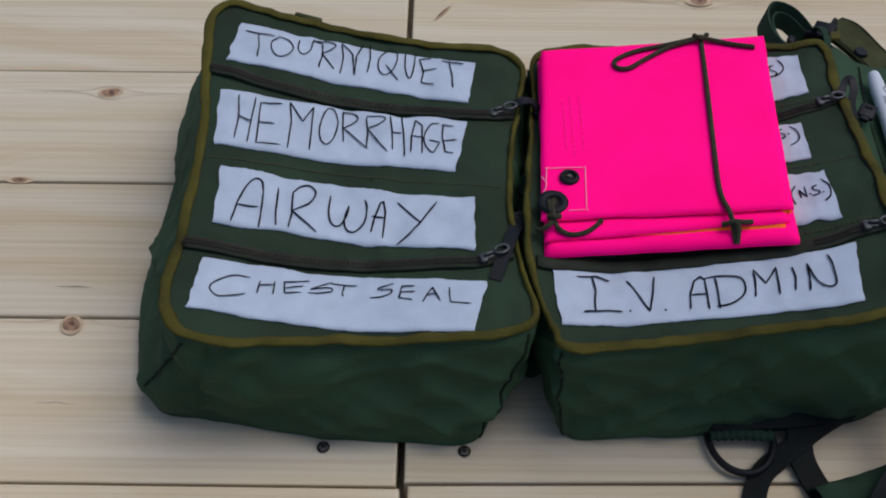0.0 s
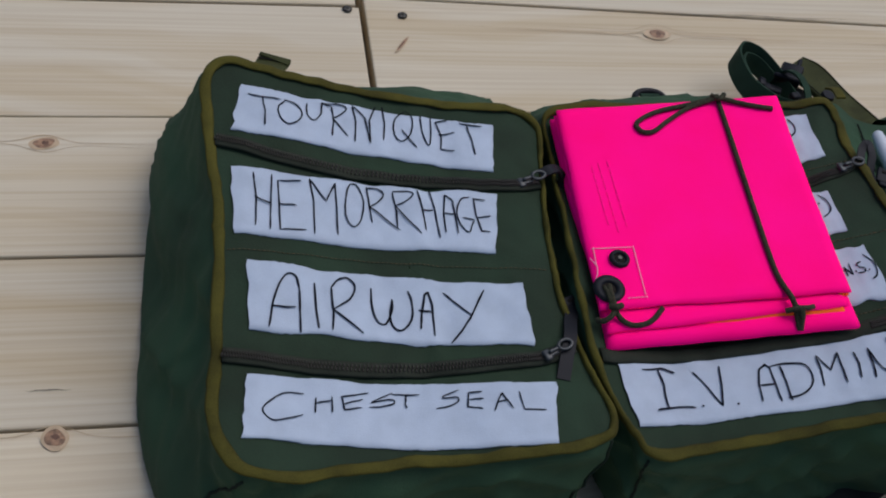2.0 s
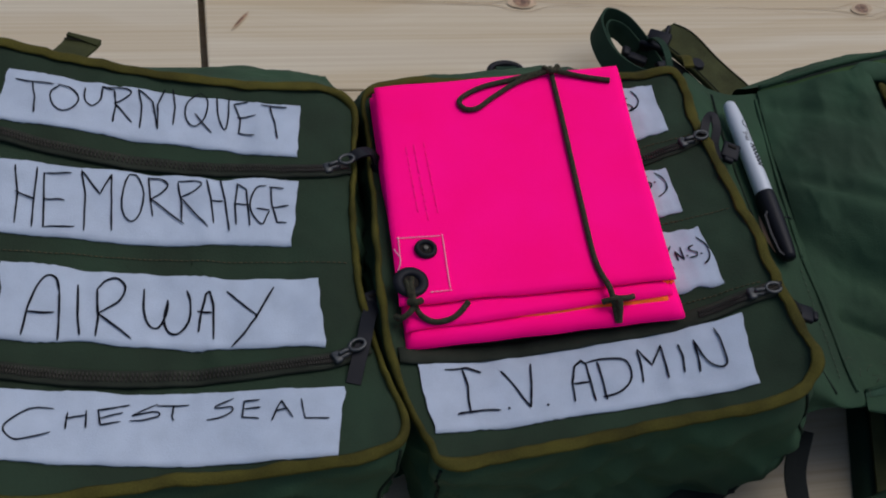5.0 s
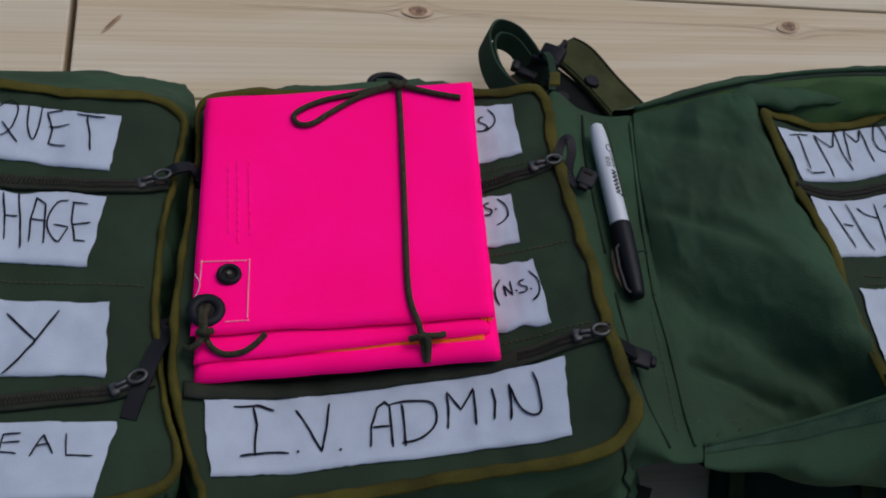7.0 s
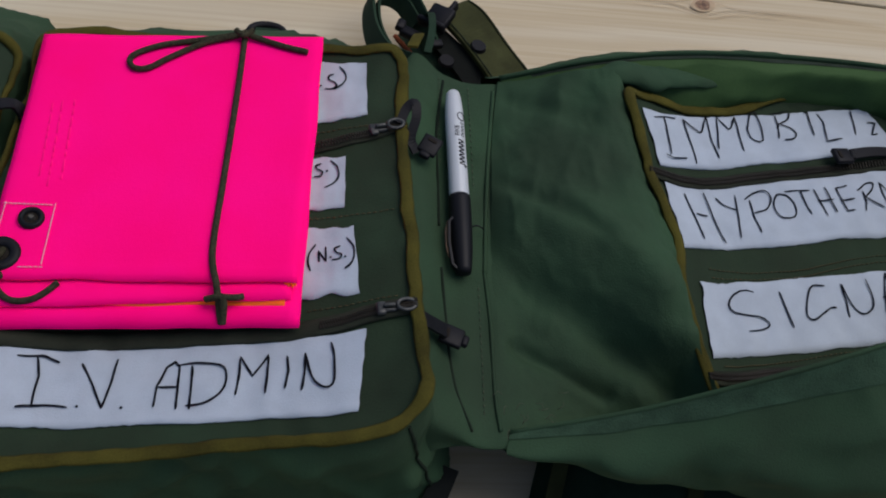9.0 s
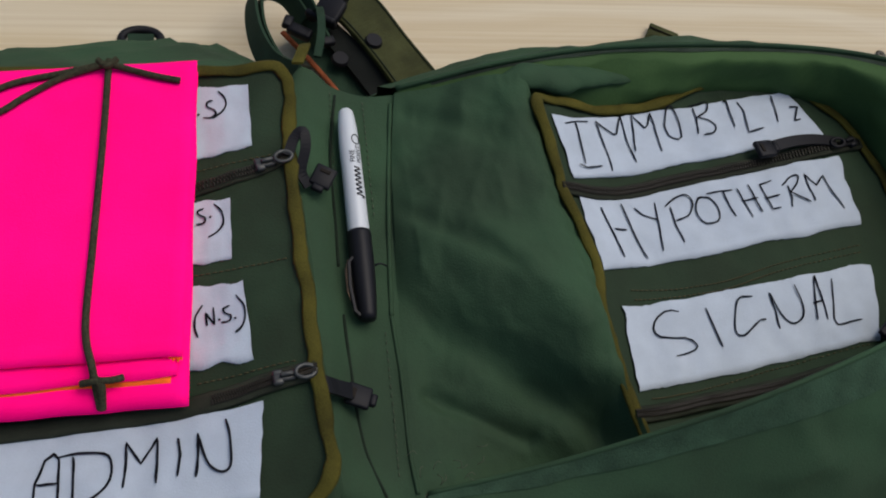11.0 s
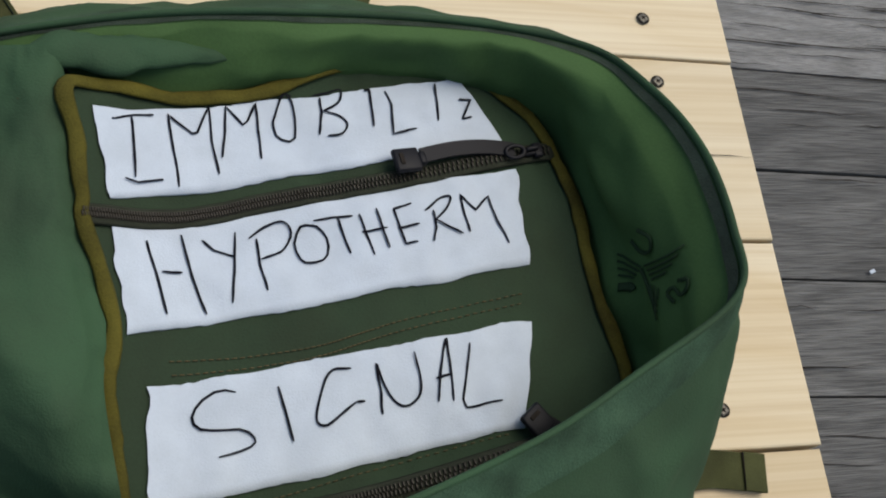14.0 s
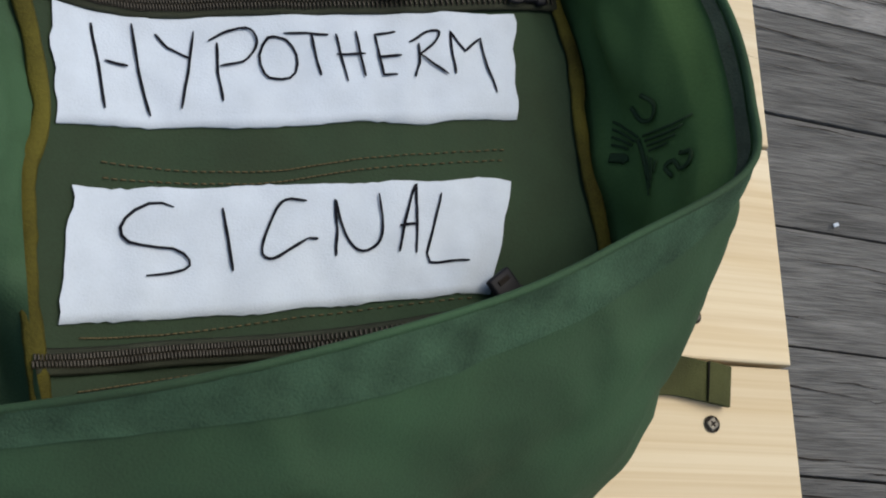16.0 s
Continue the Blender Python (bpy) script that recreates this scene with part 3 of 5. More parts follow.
for r in flap:
    for v in r:
        a, b = Vector((0.452, 0.466, 0)), Vector((0.580, 0.380, 0))
        t = max(0, min(1, (Vector((v.x, v.y, 0)) - a).dot(b - a) / (b - a).length_squared))
        d = (v.x - a.x) * (b - a).y - (v.y - a.y) * (b - a).x
        d = d / (b - a).length
        edge = min(1, max(0, (v.x - 0.456) / 0.012)) * min(1, max(0, (0.575 - v.x) / 0.012))
        v.z += edge * (0.010 * math.exp(-((d + 0.034) / 0.026) ** 2) - 0.026 * (0.1 + 0.9 * t ** 1.3) * math.exp(-((d - 0.004) / 0.010) ** 2))
        for (ax, ay), (bx, by), deep, wide in (((0.466, 0.409), (0.522, 0.386), 0.006, 0.0045), ((0.462, 0.520), (0.515, 0.470), 0.0035, 0.006), ((0.474, 0.590), (0.520, 0.560), 0.003, 0.007), ((0.500, 0.50), (0.548, 0.43), -0.003, 0.010)):
            a, b, q = Vector((ax, ay, 0)), Vector((bx, by, 0)), Vector((v.x, v.y, 0))
            t = max(0, min(1, (q - a).dot(b - a) / (b - a).length_squared))
            v.z -= edge * deep * math.exp(-(((q - a.lerp(b, t)).length) / wide) ** 2)
        v.z += (folds(v, 0.0034, 14, 8) + folds(v, 0.0011, 42, 3)) * edge
        rim_x = 0.551 + 0.15 * (0.583 - v.y)
        pucker = max(0.0, 1 - abs(v.x - rim_x + 0.008) / 0.014)
        v.z += 0.003 * pucker * noise.noise(Vector((v.y * 95, v.x * 20, 2))) + 0.0012 * max(0.0, 1 - abs(v.x - 0.466) / 0.012) * noise.noise(Vector((v.y * 80, v.x * 25, 6)))
part("slack_flap", grid("flap", flap), NYLON, bag)

R_RING = [(0.551, 0.583), (0.597, 0.588), (0.634, 0.594), (0.674, 0.611), (0.701, 0.618), (0.742, 0.612), (0.777, 0.588), (0.793, 0.546), (0.798, 0.49), (0.808, 0.446), (0.80, 0.40), (0.76, 0.37), (0.70, 0.355), (0.64, 0.345), (0.586, 0.35), (0.576, 0.38), (0.570, 0.411), (0.565, 0.447), (0.567, 0.476), (0.557, 0.516), (0.554, 0.551)]
r_edge = curve([(x, y, 0) for x, y in R_RING], 180, True)
right_face = face_sheet("inner_panel", r_edge, right_z, INNER, bag)
r_mid = sum(r_edge, Vector()) / len(r_edge)
face_sheet("panel_backing", [r_mid + (p - r_mid) * (1 + 0.13 * max(0.0, min(1.0, (p.y - 0.46) / 0.08))) for p in r_edge], right_z, HEM, bag, lower=0.016)
binding(r_edge, right_z, 0.0036, 0.0015, lift=0.0018, wander=0.0013)

# wall round the compartment: foot of the lining, lining, rim, outside, base
FOOT = [(0.468, 0.604, 0.097), (0.54, 0.598, 0.112), (0.60, 0.592, 0.104), (0.70, 0.612, 0.088), (0.778, 0.591, 0.064), (0.797, 0.549, 0.070), (0.802, 0.49, 0.070), (0.812, 0.446, 0.070), (0.808, 0.394, 0.075), (0.76, 0.366, 0.083), (0.70, 0.350, 0.085), (0.64, 0.340, 0.09), (0.586, 0.343, 0.09), (0.525, 0.349, 0.073), (0.458, 0.352, 0.088)]
WALL = [(0.469, 0.606, 0.1), (0.54, 0.61, 0.12), (0.61, 0.613, 0.122), (0.712, 0.615, 0.124), (0.785, 0.600, 0.128), (0.806, 0.561, 0.128), (0.816, 0.511, 0.130), (0.820, 0.456, 0.130), (0.806, 0.417, 0.130), (0.765, 0.392, 0.122), (0.705, 0.376, 0.12), (0.645, 0.364, 0.12), (0.588, 0.358, 0.115), (0.525, 0.356, 0.092), (0.459, 0.354, 0.09)]
RIM = [(0.470, 0.609, 0.103), (0.537, 0.614, 0.124), (0.61, 0.622, 0.130), (0.72, 0.624, 0.130), (0.792, 0.609, 0.136), (0.816, 0.575, 0.152), (0.828, 0.536, 0.165), (0.830, 0.493, 0.172), (0.823, 0.461, 0.174), (0.773, 0.430, 0.170), (0.728, 0.406, 0.169), (0.664, 0.383, 0.167), (0.605, 0.3690, 0.152), (0.53, 0.361, 0.116), (0.460, 0.356, 0.092)]
SIDE = [(0.468, 0.625, 0.07), (0.54, 0.645, 0.08), (0.61, 0.653, 0.08), (0.72, 0.653, 0.08), (0.82, 0.638, 0.08), (0.842, 0.61, 0.085), (0.850, 0.55, 0.09), (0.851, 0.488, 0.09), (0.841, 0.433, 0.095), (0.803, 0.378, 0.10), (0.74, 0.347, 0.10), (0.67, 0.330, 0.10), (0.60, 0.330, 0.092), (0.525, 0.338, 0.086), (0.462, 0.352, 0.085)]
BASE = [(0.466, 0.64, 0.002), (0.54, 0.675, 0.002), (0.61, 0.680, 0.002), (0.72, 0.684, 0.002), (0.84, 0.674, 0.002), (0.862, 0.64, 0.002), (0.864, 0.56, 0.002), (0.858, 0.49, 0.002), (0.845, 0.41, 0.002), (0.822, 0.348, 0.002), (0.775, 0.318, 0.002), (0.69, 0.325, 0.002), (0.61, 0.40, 0.002), (0.53, 0.43, 0.002), (0.466, 0.45, 0.002)]
inside = loft([FOOT, WALL, RIM], 200, 26)
outside = loft([[(x, y, z + 0.0015) for x, y, z in RIM], SIDE, BASE], 200, 36)
for rows, s, side in ((inside, 3.0, -0.006), (outside, 7.0, 0.004)):
    n = len(rows)
    for i, r in enumerate(rows):
        a = i / (n - 1)
        k = min(1, 4 * a) * min(1, 4 * (1 - a))
        for v in r:
            w = (folds(v, 0.009, 11, s) + side) * k
            d = Vector((v.x - 0.66, v.y - 0.48, 0)).normalized()
            v += d * w
part("lining", grid("lining", inside), LINING, bag, "bright green coated lining")
part("outer_wall", grid("outer_wall", outside), NYLON, bag)
rim_line = curve(RIM, 220)
part("rim_hem", tube([p + Vector((0, 0, 0.0006)) for p in rim_line], 0.0016, 0.0022, 8), NYLON, bag)

# ---- labels: white cloth tape and handwriting ----
GLYPH = {
    "T": "0,.99 .35,.96 1,1;.44,.97 .61,.48 .7,0",
    "O": "c .26,.99 0,.6 .22,.11 .61,0 .98,.27 1,.62 .67,.94 .17,1",
    "U": "c 0,.9 .1,.27 .39,0 .63,.36 .59,1;.59,1 1,.99",
    "R": ".31,.92 .46,.49 .49,0;c 0,.9 .37,1 .79,.94 .7,.73 .41,.54;.41,.54 1,.12",
    "N": "0,.94 .24,.55 .32,0;.07,.92 .62,.67 .99,0;.99,0 .82,.61 1,1",
    "I": "0,1 .86,.52 1,0",
    "Q": "c .4,.99 0,.73 .01,.32 .37,.14 .72,.41 .69,.83 .39,1;.32,.44 1,0",
    "U2": "c 0,.96 .29,.38 .86,0 1,.35 .89,1",
    "E": ".59,1 0,.92;0,.92 .34,.45 .34,.03 1,0;.18,.49 .97,.62",
    "T2": "0,1 1,.96;.35,.97 .59,.45 .73,0",
    "H": "0,.99 .11,.55 0,.05;1,1 .9,.53 .82,0;0,.57 .9,.46",
    "E2": ".84,1 0,.96 .02,0 1,.07;.03,.5 .65,.5",
    "M": ".15,0 .13,.61 0,1 .59,.64 .91,.99 1,.05",
    "O2": "c .29,1 .63,.97 1,.62 .86,.16 .42,0 0,.25 .08,.77 .29,1",
    "R2": "0,1 .08,.52 .16,.14;c 0,.97 .33,.96 .49,.84 .34,.65 .1,.5;.1,.5 1,0",
    "R3": "0,.94 .15,.5 .2,.13;c 0,.96 .48,1 .71,.93 .49,.75 .11,.63;.11,.63 1,0",
    "H2": "0,.99 .23,.59 .41,.13;.5,1 .76,.55 1,0;.26,.56 .67,.56",
    "A": ".18,.04 0,.51 .03,1 .58,.87 1,0;.04,.51 .74,.51",
    "G": "c .7,1 .26,.93 0,.63 .11,.26 .68,0 .87,.19 1,.34;.33,.38 1,.36",
    "E3": ".69,.98 0,1;.08,.99 .22,.49 .55,.01 1,0;.23,.41 1,.49",
    "A2": "c 0,.05 .13,.42 .35,.8 .67,1 .89,.97 1,.75;1,.75 .97,.37 .98,0;.12,.42 .85,.44",
    "I2": "0,1 .1,.37 1,0",
    "R4": ".03,.77 .06,.34 0,.01;c .03,.77 .28,.94 .61,1 .83,.87 .66,.62 .06,.38;.06,.38 1,0",
    "W": "c 0,.97 0,.44 .12,.12 .31,.13 .47,.48 .51,.76;c .51,.76 .41,.34 .5,.04 .73,0 .97,.3 1,.71 .93,1",
    "A3": ".02,.14 .19,.46 .55,.95 .81,1 1,.71 .91,0;0,.57 .89,.55",
    "Y": "0,.92 .6,.51;1,1 .56,.45 .03,0",
    "C": "c .99,1 .49,.97 .08,.54 0,.26 .21,0 .46,0 1,.22",
    "H3": "0,.88 .03,0;.89,1 1,.1;.04,.55 .92,.76",
    "E4": "1,1 0,.69 .16,0 .79,.19;.11,.31 .81,.62",
    "S": "c .93,1 .24,.47 .1,.32 .88,.57 1,.33 .55,.07 0,0",
    "T3": "0,.9 1,1;.53,.92 .5,.34 .58,0",
    "S2": "c 1,1 .31,.69 .4,.57 .93,.61 .99,.36 .6,.1 0,0",
    "E5": ".9,1 0,.94 0,.14 .98,0;.04,.54 1,.59",
    "A4": "0,0 .19,.61 .36,1 1,.09;.17,.48 .72,.6",
    "L": "0,1 .1,.49 .19,.04 1,0",
    "I3": "0,1 .45,.99 .79,.9;.36,.97 .41,.62 .32,0;.03,0 .56,.06 1,.02",
    ".": "0,0 1,1",
    "V": "0,.93 .32,.51 .65,0;.65,0 .87,.53 1,1",
    "A5": "0,.07 .11,.49 .44,.89 .8,1 .99,.89 1,.43 1,0;.16,.47 .97,.47",
    "D": ".25,.95 .28,.57 .28,0;c 0,.98 .5,1 .9,.91 1,.63 .86,.29 .54,.11 .2,.08",
    "M2": "0,0 .07,.51 .06,.96 .51,.49 .99,1 1,.48 .99,.01",
    "I4": "0,1 1,.56 .2,0",
    "N2": "0,0 .05,.41 .01,.82;c .01,.82 .26,.3 .57,.06 .89,.03 1,.23 .93,.66 .79,1",
    "I5": "0,.93 .57,.99 1,1;.46,.97 .38,.53 .25,.08;.02,.07 .28,0 .86,.02",
    "M3": "0,0 .07,.43 .16,.91 .51,.65 .62,.66 1,1 .85,.54 .78,.1",
    "M4": "0,.13 .22,.59 .37,.98 .59,.63 .71,.69 1,1 .82,.42 .7,0",
    "O3": "c 1,.93 .75,1 .34,.69 .02,.41 0,.11 .47,0 .78,.41 .93,.83 .83,.97",
    "B": ".43,.91 .31,.55 0,.06;c .26,.96 .68,1 1,1 .84,.75 .36,.59;c .36,.59 .67,.43 .77,.21 .52,0 .18,0",
    "I6": ".64,.99 1,1 .56,.52 0,0",
    "L2": ".59,1 .53,.66 0,0 1,.04",
    "I7": "1,1 .54,.53 0,0",
    "Z": ".44,1 1,.95 0,0 .51,.06",
    "H4": "0,.97 .08,.59 .19,.05;.7,1 .8,.48 1,0;.21,.57 .62,.54",
    "Y2": "0,.95 .32,.78 .89,.64;1,1 .81,.44 .62,0",
    "P": ".16,.81 .17,.4 .27,0;c 0,.83 .44,.98 .85,1 1,.8 .75,.56 .22,.49",
    "O4": "c .53,1 .22,.97 0,.55 .16,.11 .48,0 .89,.1 1,.54 .72,.92 .48,.98",
    "T4": "0,1 .51,.99 1,.95;.61,.96 .7,.46 .81,0",
    "H5": "0,.94 .19,.42 .37,0;.68,1 .83,.48 .99,.09;0,.53 1,.53",
    "E6": ".79,1 0,.95 .14,.41 .28,0 .83,0;.06,.42 1,.44",
    "R5": ".23,.74 .24,.3 .12,0;c 0,.75 .47,1 .75,.99 .62,.73 .25,.5;.25,.5 1,.06",
    "M5": ".11,.32 .04,.65 0,1 .32,.7 .68,.93 .79,.45 1,0",
    "S3": "c .69,.93 .4,1 .12,.87 0,.66 .11,.48 .43,.4 .78,.36 1,.21 .99,.09 .74,.03 .42,0",
    "I8": "0,1 .46,.56 1,0",
    "G2": "c .68,.95 .36,1 .18,.85 .04,.43 0,.11 .16,0 .4,.07 .81,.33;.81,.33 1,.3",
    "N3": ".2,0 .14,.42 0,.93;c .03,.91 .22,.5 .5,.17 .77,.07 .99,.19 1,.47 .82,1",
    "A6": ".2,.03 .21,.45 .32,.85 .43,1 .67,.64 1,0;0,.4 .76,.42",
    "L3": ".08,1 .05,.53 0,.14 .1,.01 1,0",
    "A7": "0,.11 .28,.59 .6,1 .83,.98 .99,.59 .99,0;.3,.51 1,.44",
    "B2": "0,.07 .13,.5 .22,.92;c .02,.9 .54,1 .97,1 1,.77 .54,.45 .13,.45;c .13,.45 .75,.43 .88,.23 .57,0 .03,.07",
    "D2": "0,.02 .24,.43 .49,.89;c .49,.89 .64,1 .9,.92 1,.76 .81,.36 .51,.02 .01,0",
    "O5": "c .87,.97 .57,.8 .14,.36 0,.1 .2,0 .48,.13 .85,.53 1,.91 .8,1",
    "M6": "0,.08 .26,.6 .51,1 .53,.57 .6,.52 1,.9 .7,.43 .39,0",
    "A8": "0,.05 .35,.42 1,1 .62,.48 .26,0;.26,.35 .58,.32",
    "I9": "1,1 .51,.5 0,0",
    "M7": "0,0 .47,.92 .48,.42 1,1 .55,.11",
    "E7": "1,1 .51,.97 0,0;.27,.48 .68,.49",
    "S4": "c .78,1 .37,.93 .32,.7 .75,.49 1,.22 .64,0 0,.08",
    ")": "c .47,1 .96,.72 1,.41 .65,.18 0,0",
    "S5": "c .87,1 .2,.84 .42,.59 1,.35 .8,0 0,0",
    ")2": "c .41,1 .91,.72 1,.37 .67,.14 0,0",
    "(": "c 1,1 .2,.68 0,.32 .26,0",
    "N4": ".07,0 0,.76 .95,.02 1,1",
    "S6": "c .98,1 .36,.85 .46,.58 1,.33 .77,0 0,.01",
    ")3": "c .45,1 1,.71 1,.38 .61,.13 0,0",
}


def strokes(ch):
    for s in GLYPH[ch].split(";"):
        bend = s.startswith("c ")
        pts = [tuple(float(v) for v in q.split(",")) for q in (s[2:] if bend else s).split()]
        pts = [(x, y, 0) for x, y in pts]
        if bend:
            yield curve(pts, 18)
        else:
            yield [Vector(a).lerp(Vector(b), t / 6) for a, b in zip(pts, pts[1:]) for t in range(6)] + [Vector(pts[-1])]


def label(corners, zf, text, letters, parent, pen=0.00056, seed=0):
    """A torn strip of white tape on a face, with its handwriting."""
    tl, tr, br, bl = [Vector((*c, 0)) for c in corners]

    def at(u, v, lift):
        p = bl.lerp(br, u).lerp(tl.lerp(tr, u), v)
        return Vector((p.x, p.y, zf(p.x, p.y) + lift))

    nu, nv = 64, 12
    rows = []
    for skirt in (True, False):
        for i in ([0] if skirt else range(nv + 1)):
            v = i / nv
            row = []
            for j in range(nu + 1):
                u = j / nu
                du = dv = 0.0
                if v in (0, 1):
                    dv = 0.05 * noise.noise(Vector((u * 6, v * 9 + seed, seed))) + 0.014 * noise.noise(Vector((u * 60, seed, 2)))
                if u in (0, 1):
                    du = 0.012 * noise.noise(Vector((v * 4, u * 7 + seed, 4))) + 0.004 * noise.noise(Vector((v * 40, seed, 2)))
                row.append(at(u + du, v + dv, 0.0004 if skirt else 0.0016 + 0.0006 * noise.noise(Vector((u * 9, v * 3, seed)))))
            rows.append(row)
    t = part("label_tape", grid("tape", rows), TAPE, parent, "torn white cloth tape marked " + text)
    for item in letters.split("|"):
        ch, *nums = item.split()
        u0, v0, ux, vx, uy, vy = [float(a) for a in nums]
        verts, faces = [], []
        for n_line, line in enumerate(strokes(ch)):
            pts = []
            for p in line:
                a = p.x + 0.02 * noise.noise(p * 3 + Vector((u0 * 40, seed, 0)))
                b = p.y + 0.02 * noise.noise(p * 3 + Vector((seed, u0 * 40, 3)))
                pts.append(at(u0 + ux * a + uy * b, v0 + vx * a + vy * b, 0.0024 + 0.0001 * n_line))
            k = len(verts)
            n = len(pts)
            for i, p in enumerate(pts):
                d = pts[min(i + 1, n - 1)] - pts[max(i - 1, 0)]
                s = Vector((-d.y, d.x, 0)).normalized() * pen * (1 + 0.35 * noise.noise(p * 220))
                if i in (0, n - 1):
                    s = s * 0.6
                verts += [p - s, p + s]
            faces += [(k + 2 * i, k + 2 * i + 2, k + 2 * i + 3, k + 2 * i + 1) for i in range(n - 1)]
        part("letter", mesh_of("letter", verts, faces), INK, t)
    return t


label([(-0.0577, 0.6020), (0.1236, 0.5934), (0.1181, 0.5526), (-0.0663, 0.5664)], left_z, "TOURNIQUET", "T 0.031 0.183 0.123 0 0 0.615 | O 0.150 0.318 0.089 0 0 0.493 | U 0.250 0.511 0.095 0 0 0.405 | R 0.309 0.244 0.115 0 0 0.721 | N 0.424 0.239 0.090 0 0 0.799 | I 0.541 0.360 0.020 0 0 0.699 | Q 0.598 0.300 0.096 0 0 0.779 | U2 0.697 0.372 0.048 0 0 0.662 | E 0.760 0.346 0.083 0 0 0.631 | T2 0.857 0.287 0.094 0 0 0.657", bag, seed=1)
label([(-0.0668, 0.5379), (0.1173, 0.5327), (0.1086, 0.4839), (-0.0662, 0.4894)], left_z, "HEMORRHAGE", "H 0.077 0.093 0.066 0 0 0.839 | E2 0.165 0.108 0.100 0 0 0.785 | M 0.280 0.112 0.103 0 0 0.834 | O2 0.412 0.310 0.069 0 0 0.663 | R2 0.493 0.294 0.128 0 0 0.666 | R3 0.590 0.240 0.113 0 0 0.695 | H2 0.684 0.197 0.093 0 0 0.777 | A 0.789 0.263 0.058 0 0 0.633 | G 0.841 0.300 0.069 0 0 0.601 | E3 0.900 0.326 0.075 0 0 0.551", bag, seed=2)
label([(-0.0589, 0.4703), (0.1228, 0.4587), (0.1224, 0.4113), (-0.0597, 0.4233)], left_z, "AIRWAY", "A2 0.067 -0.000 0.110 0 0 0.842 | I2 0.230 0.097 0.007 0 0 0.673 | R4 0.285 0.090 0.107 0 0 0.822 | W 0.432 0.202 0.144 0 0 0.609 | A3 0.597 0.119 0.053 0 0 0.682 | Y 0.696 0.007 0.154 0 0 0.871", bag, pen=0.00065, seed=3)
label([(-0.0619, 0.3927), (0.1303, 0.3831), (0.1215, 0.3379), (-0.0671, 0.3506)], left_z, "CHEST SEAL", "C 0.058 0.317 0.123 0 0 0.441 | H3 0.217 0.460 0.056 0 0 0.271 | E4 0.298 0.539 0.085 0 0 0.291 | S 0.388 0.607 0.079 0 0 0.236 | T3 0.459 0.623 0.090 0 0 0.216 | S2 0.605 0.620 0.071 0 0 0.273 | E5 0.708 0.593 0.050 0 0 0.268 | A4 0.795 0.549 0.062 0 0 0.270 | L 0.875 0.542 0.090 0 0 0.303", bag, pen=0.00048, seed=4)
label([(0.1756, 0.3975), (0.3754, 0.3990), (0.3708, 0.3503), (0.1795, 0.3504)], mid_z, "I.V. ADMIN", "I3 0.081 0.235 0.140 0 0 0.640 | . 0.244 0.246 0.004 0 0 0.020 | V 0.250 0.221 0.094 0 0 0.611 | . 0.361 0.213 0.006 0 0 0.021 | A5 0.448 0.176 0.062 0 0 0.600 | D 0.510 0.167 0.129 0 0 0.572 | M2 0.666 0.318 0.081 0 0 0.484 | I4 0.796 0.366 0.007 0 0 0.396 | N2 0.843 0.328 0.085 0 0 0.553", bag, pen=0.00065, seed=5)
label([(0.310, 0.600), (0.379, 0.604), (0.379, 0.560), (0.310, 0.545)], mid_z, ".S)", ". 0.571 0.625 0.013 0 0 0.023 | S4 0.615 0.566 0.109 0 0 0.235 | ) 0.695 0.549 0.109 0 0 0.386", bag, seed=6)
label([(0.310, 0.522), (0.365, 0.523), (0.364, 0.483), (0.310, 0.480)], mid_z, "S.)", "S5 0.661 0.626 0.091 0 0 0.237 | . 0.794 0.701 0.017 0 0 0.028 | )2 0.777 0.380 0.150 0 0 0.551", bag, seed=7)
label([(0.310, 0.467), (0.369, 0.468), (0.372, 0.422), (0.310, 0.421)], mid_z, "(N.S.)", "( 0.555 0.353 0.079 0 0 0.404 | N4 0.654 0.488 0.070 0 0 0.221 | . 0.757 0.535 0.013 0 0 0.020 | S6 0.775 0.500 0.087 0 0 0.196 | . 0.887 0.505 0.013 0 0 0.020 | )3 0.881 0.337 0.095 0 0 0.479", bag, seed=8)
label([(0.5596, 0.5753), (0.7388, 0.6087), (0.7578, 0.5742), (0.5668, 0.5327)], right_z, "IMMOBILIZ", "I5 0.039 0.150 0.103 0 0 0.764 | M3 0.159 0.075 0.128 0 0 0.938 | M4 0.280 0.276 0.130 0 0 0.723 | O3 0.431 0.445 0.077 0 0 0.613 | B 0.535 0.433 0.109 0 0 0.586 | I6 0.681 0.456 0.042 0 0 0.528 | L2 0.724 0.331 0.067 0 0 0.611 | I7 0.860 0.415 0.051 0 0 0.533 | Z 0.928 0.398 0.058 0 0 0.285", bag, pen=0.00056, seed=9)
label([(0.5672, 0.5206), (0.7625, 0.5592), (0.7630, 0.5083), (0.5731, 0.4711)], right_z, "HYPOTHERM", "H4 0.070 0.094 0.109 0 0 0.760 | Y2 0.192 0.154 0.077 0 0 0.671 | P 0.298 0.217 0.099 0 0 0.618 | O4 0.402 0.395 0.081 0 0 0.365 | T4 0.454 0.419 0.097 0 0 0.374 | H5 0.567 0.352 0.065 0 0 0.458 | E6 0.656 0.409 0.059 0 0 0.389 | R5 0.735 0.381 0.092 0 0 0.422 | M5 0.833 0.239 0.116 0 0 0.560", bag, pen=0.00056, seed=10)
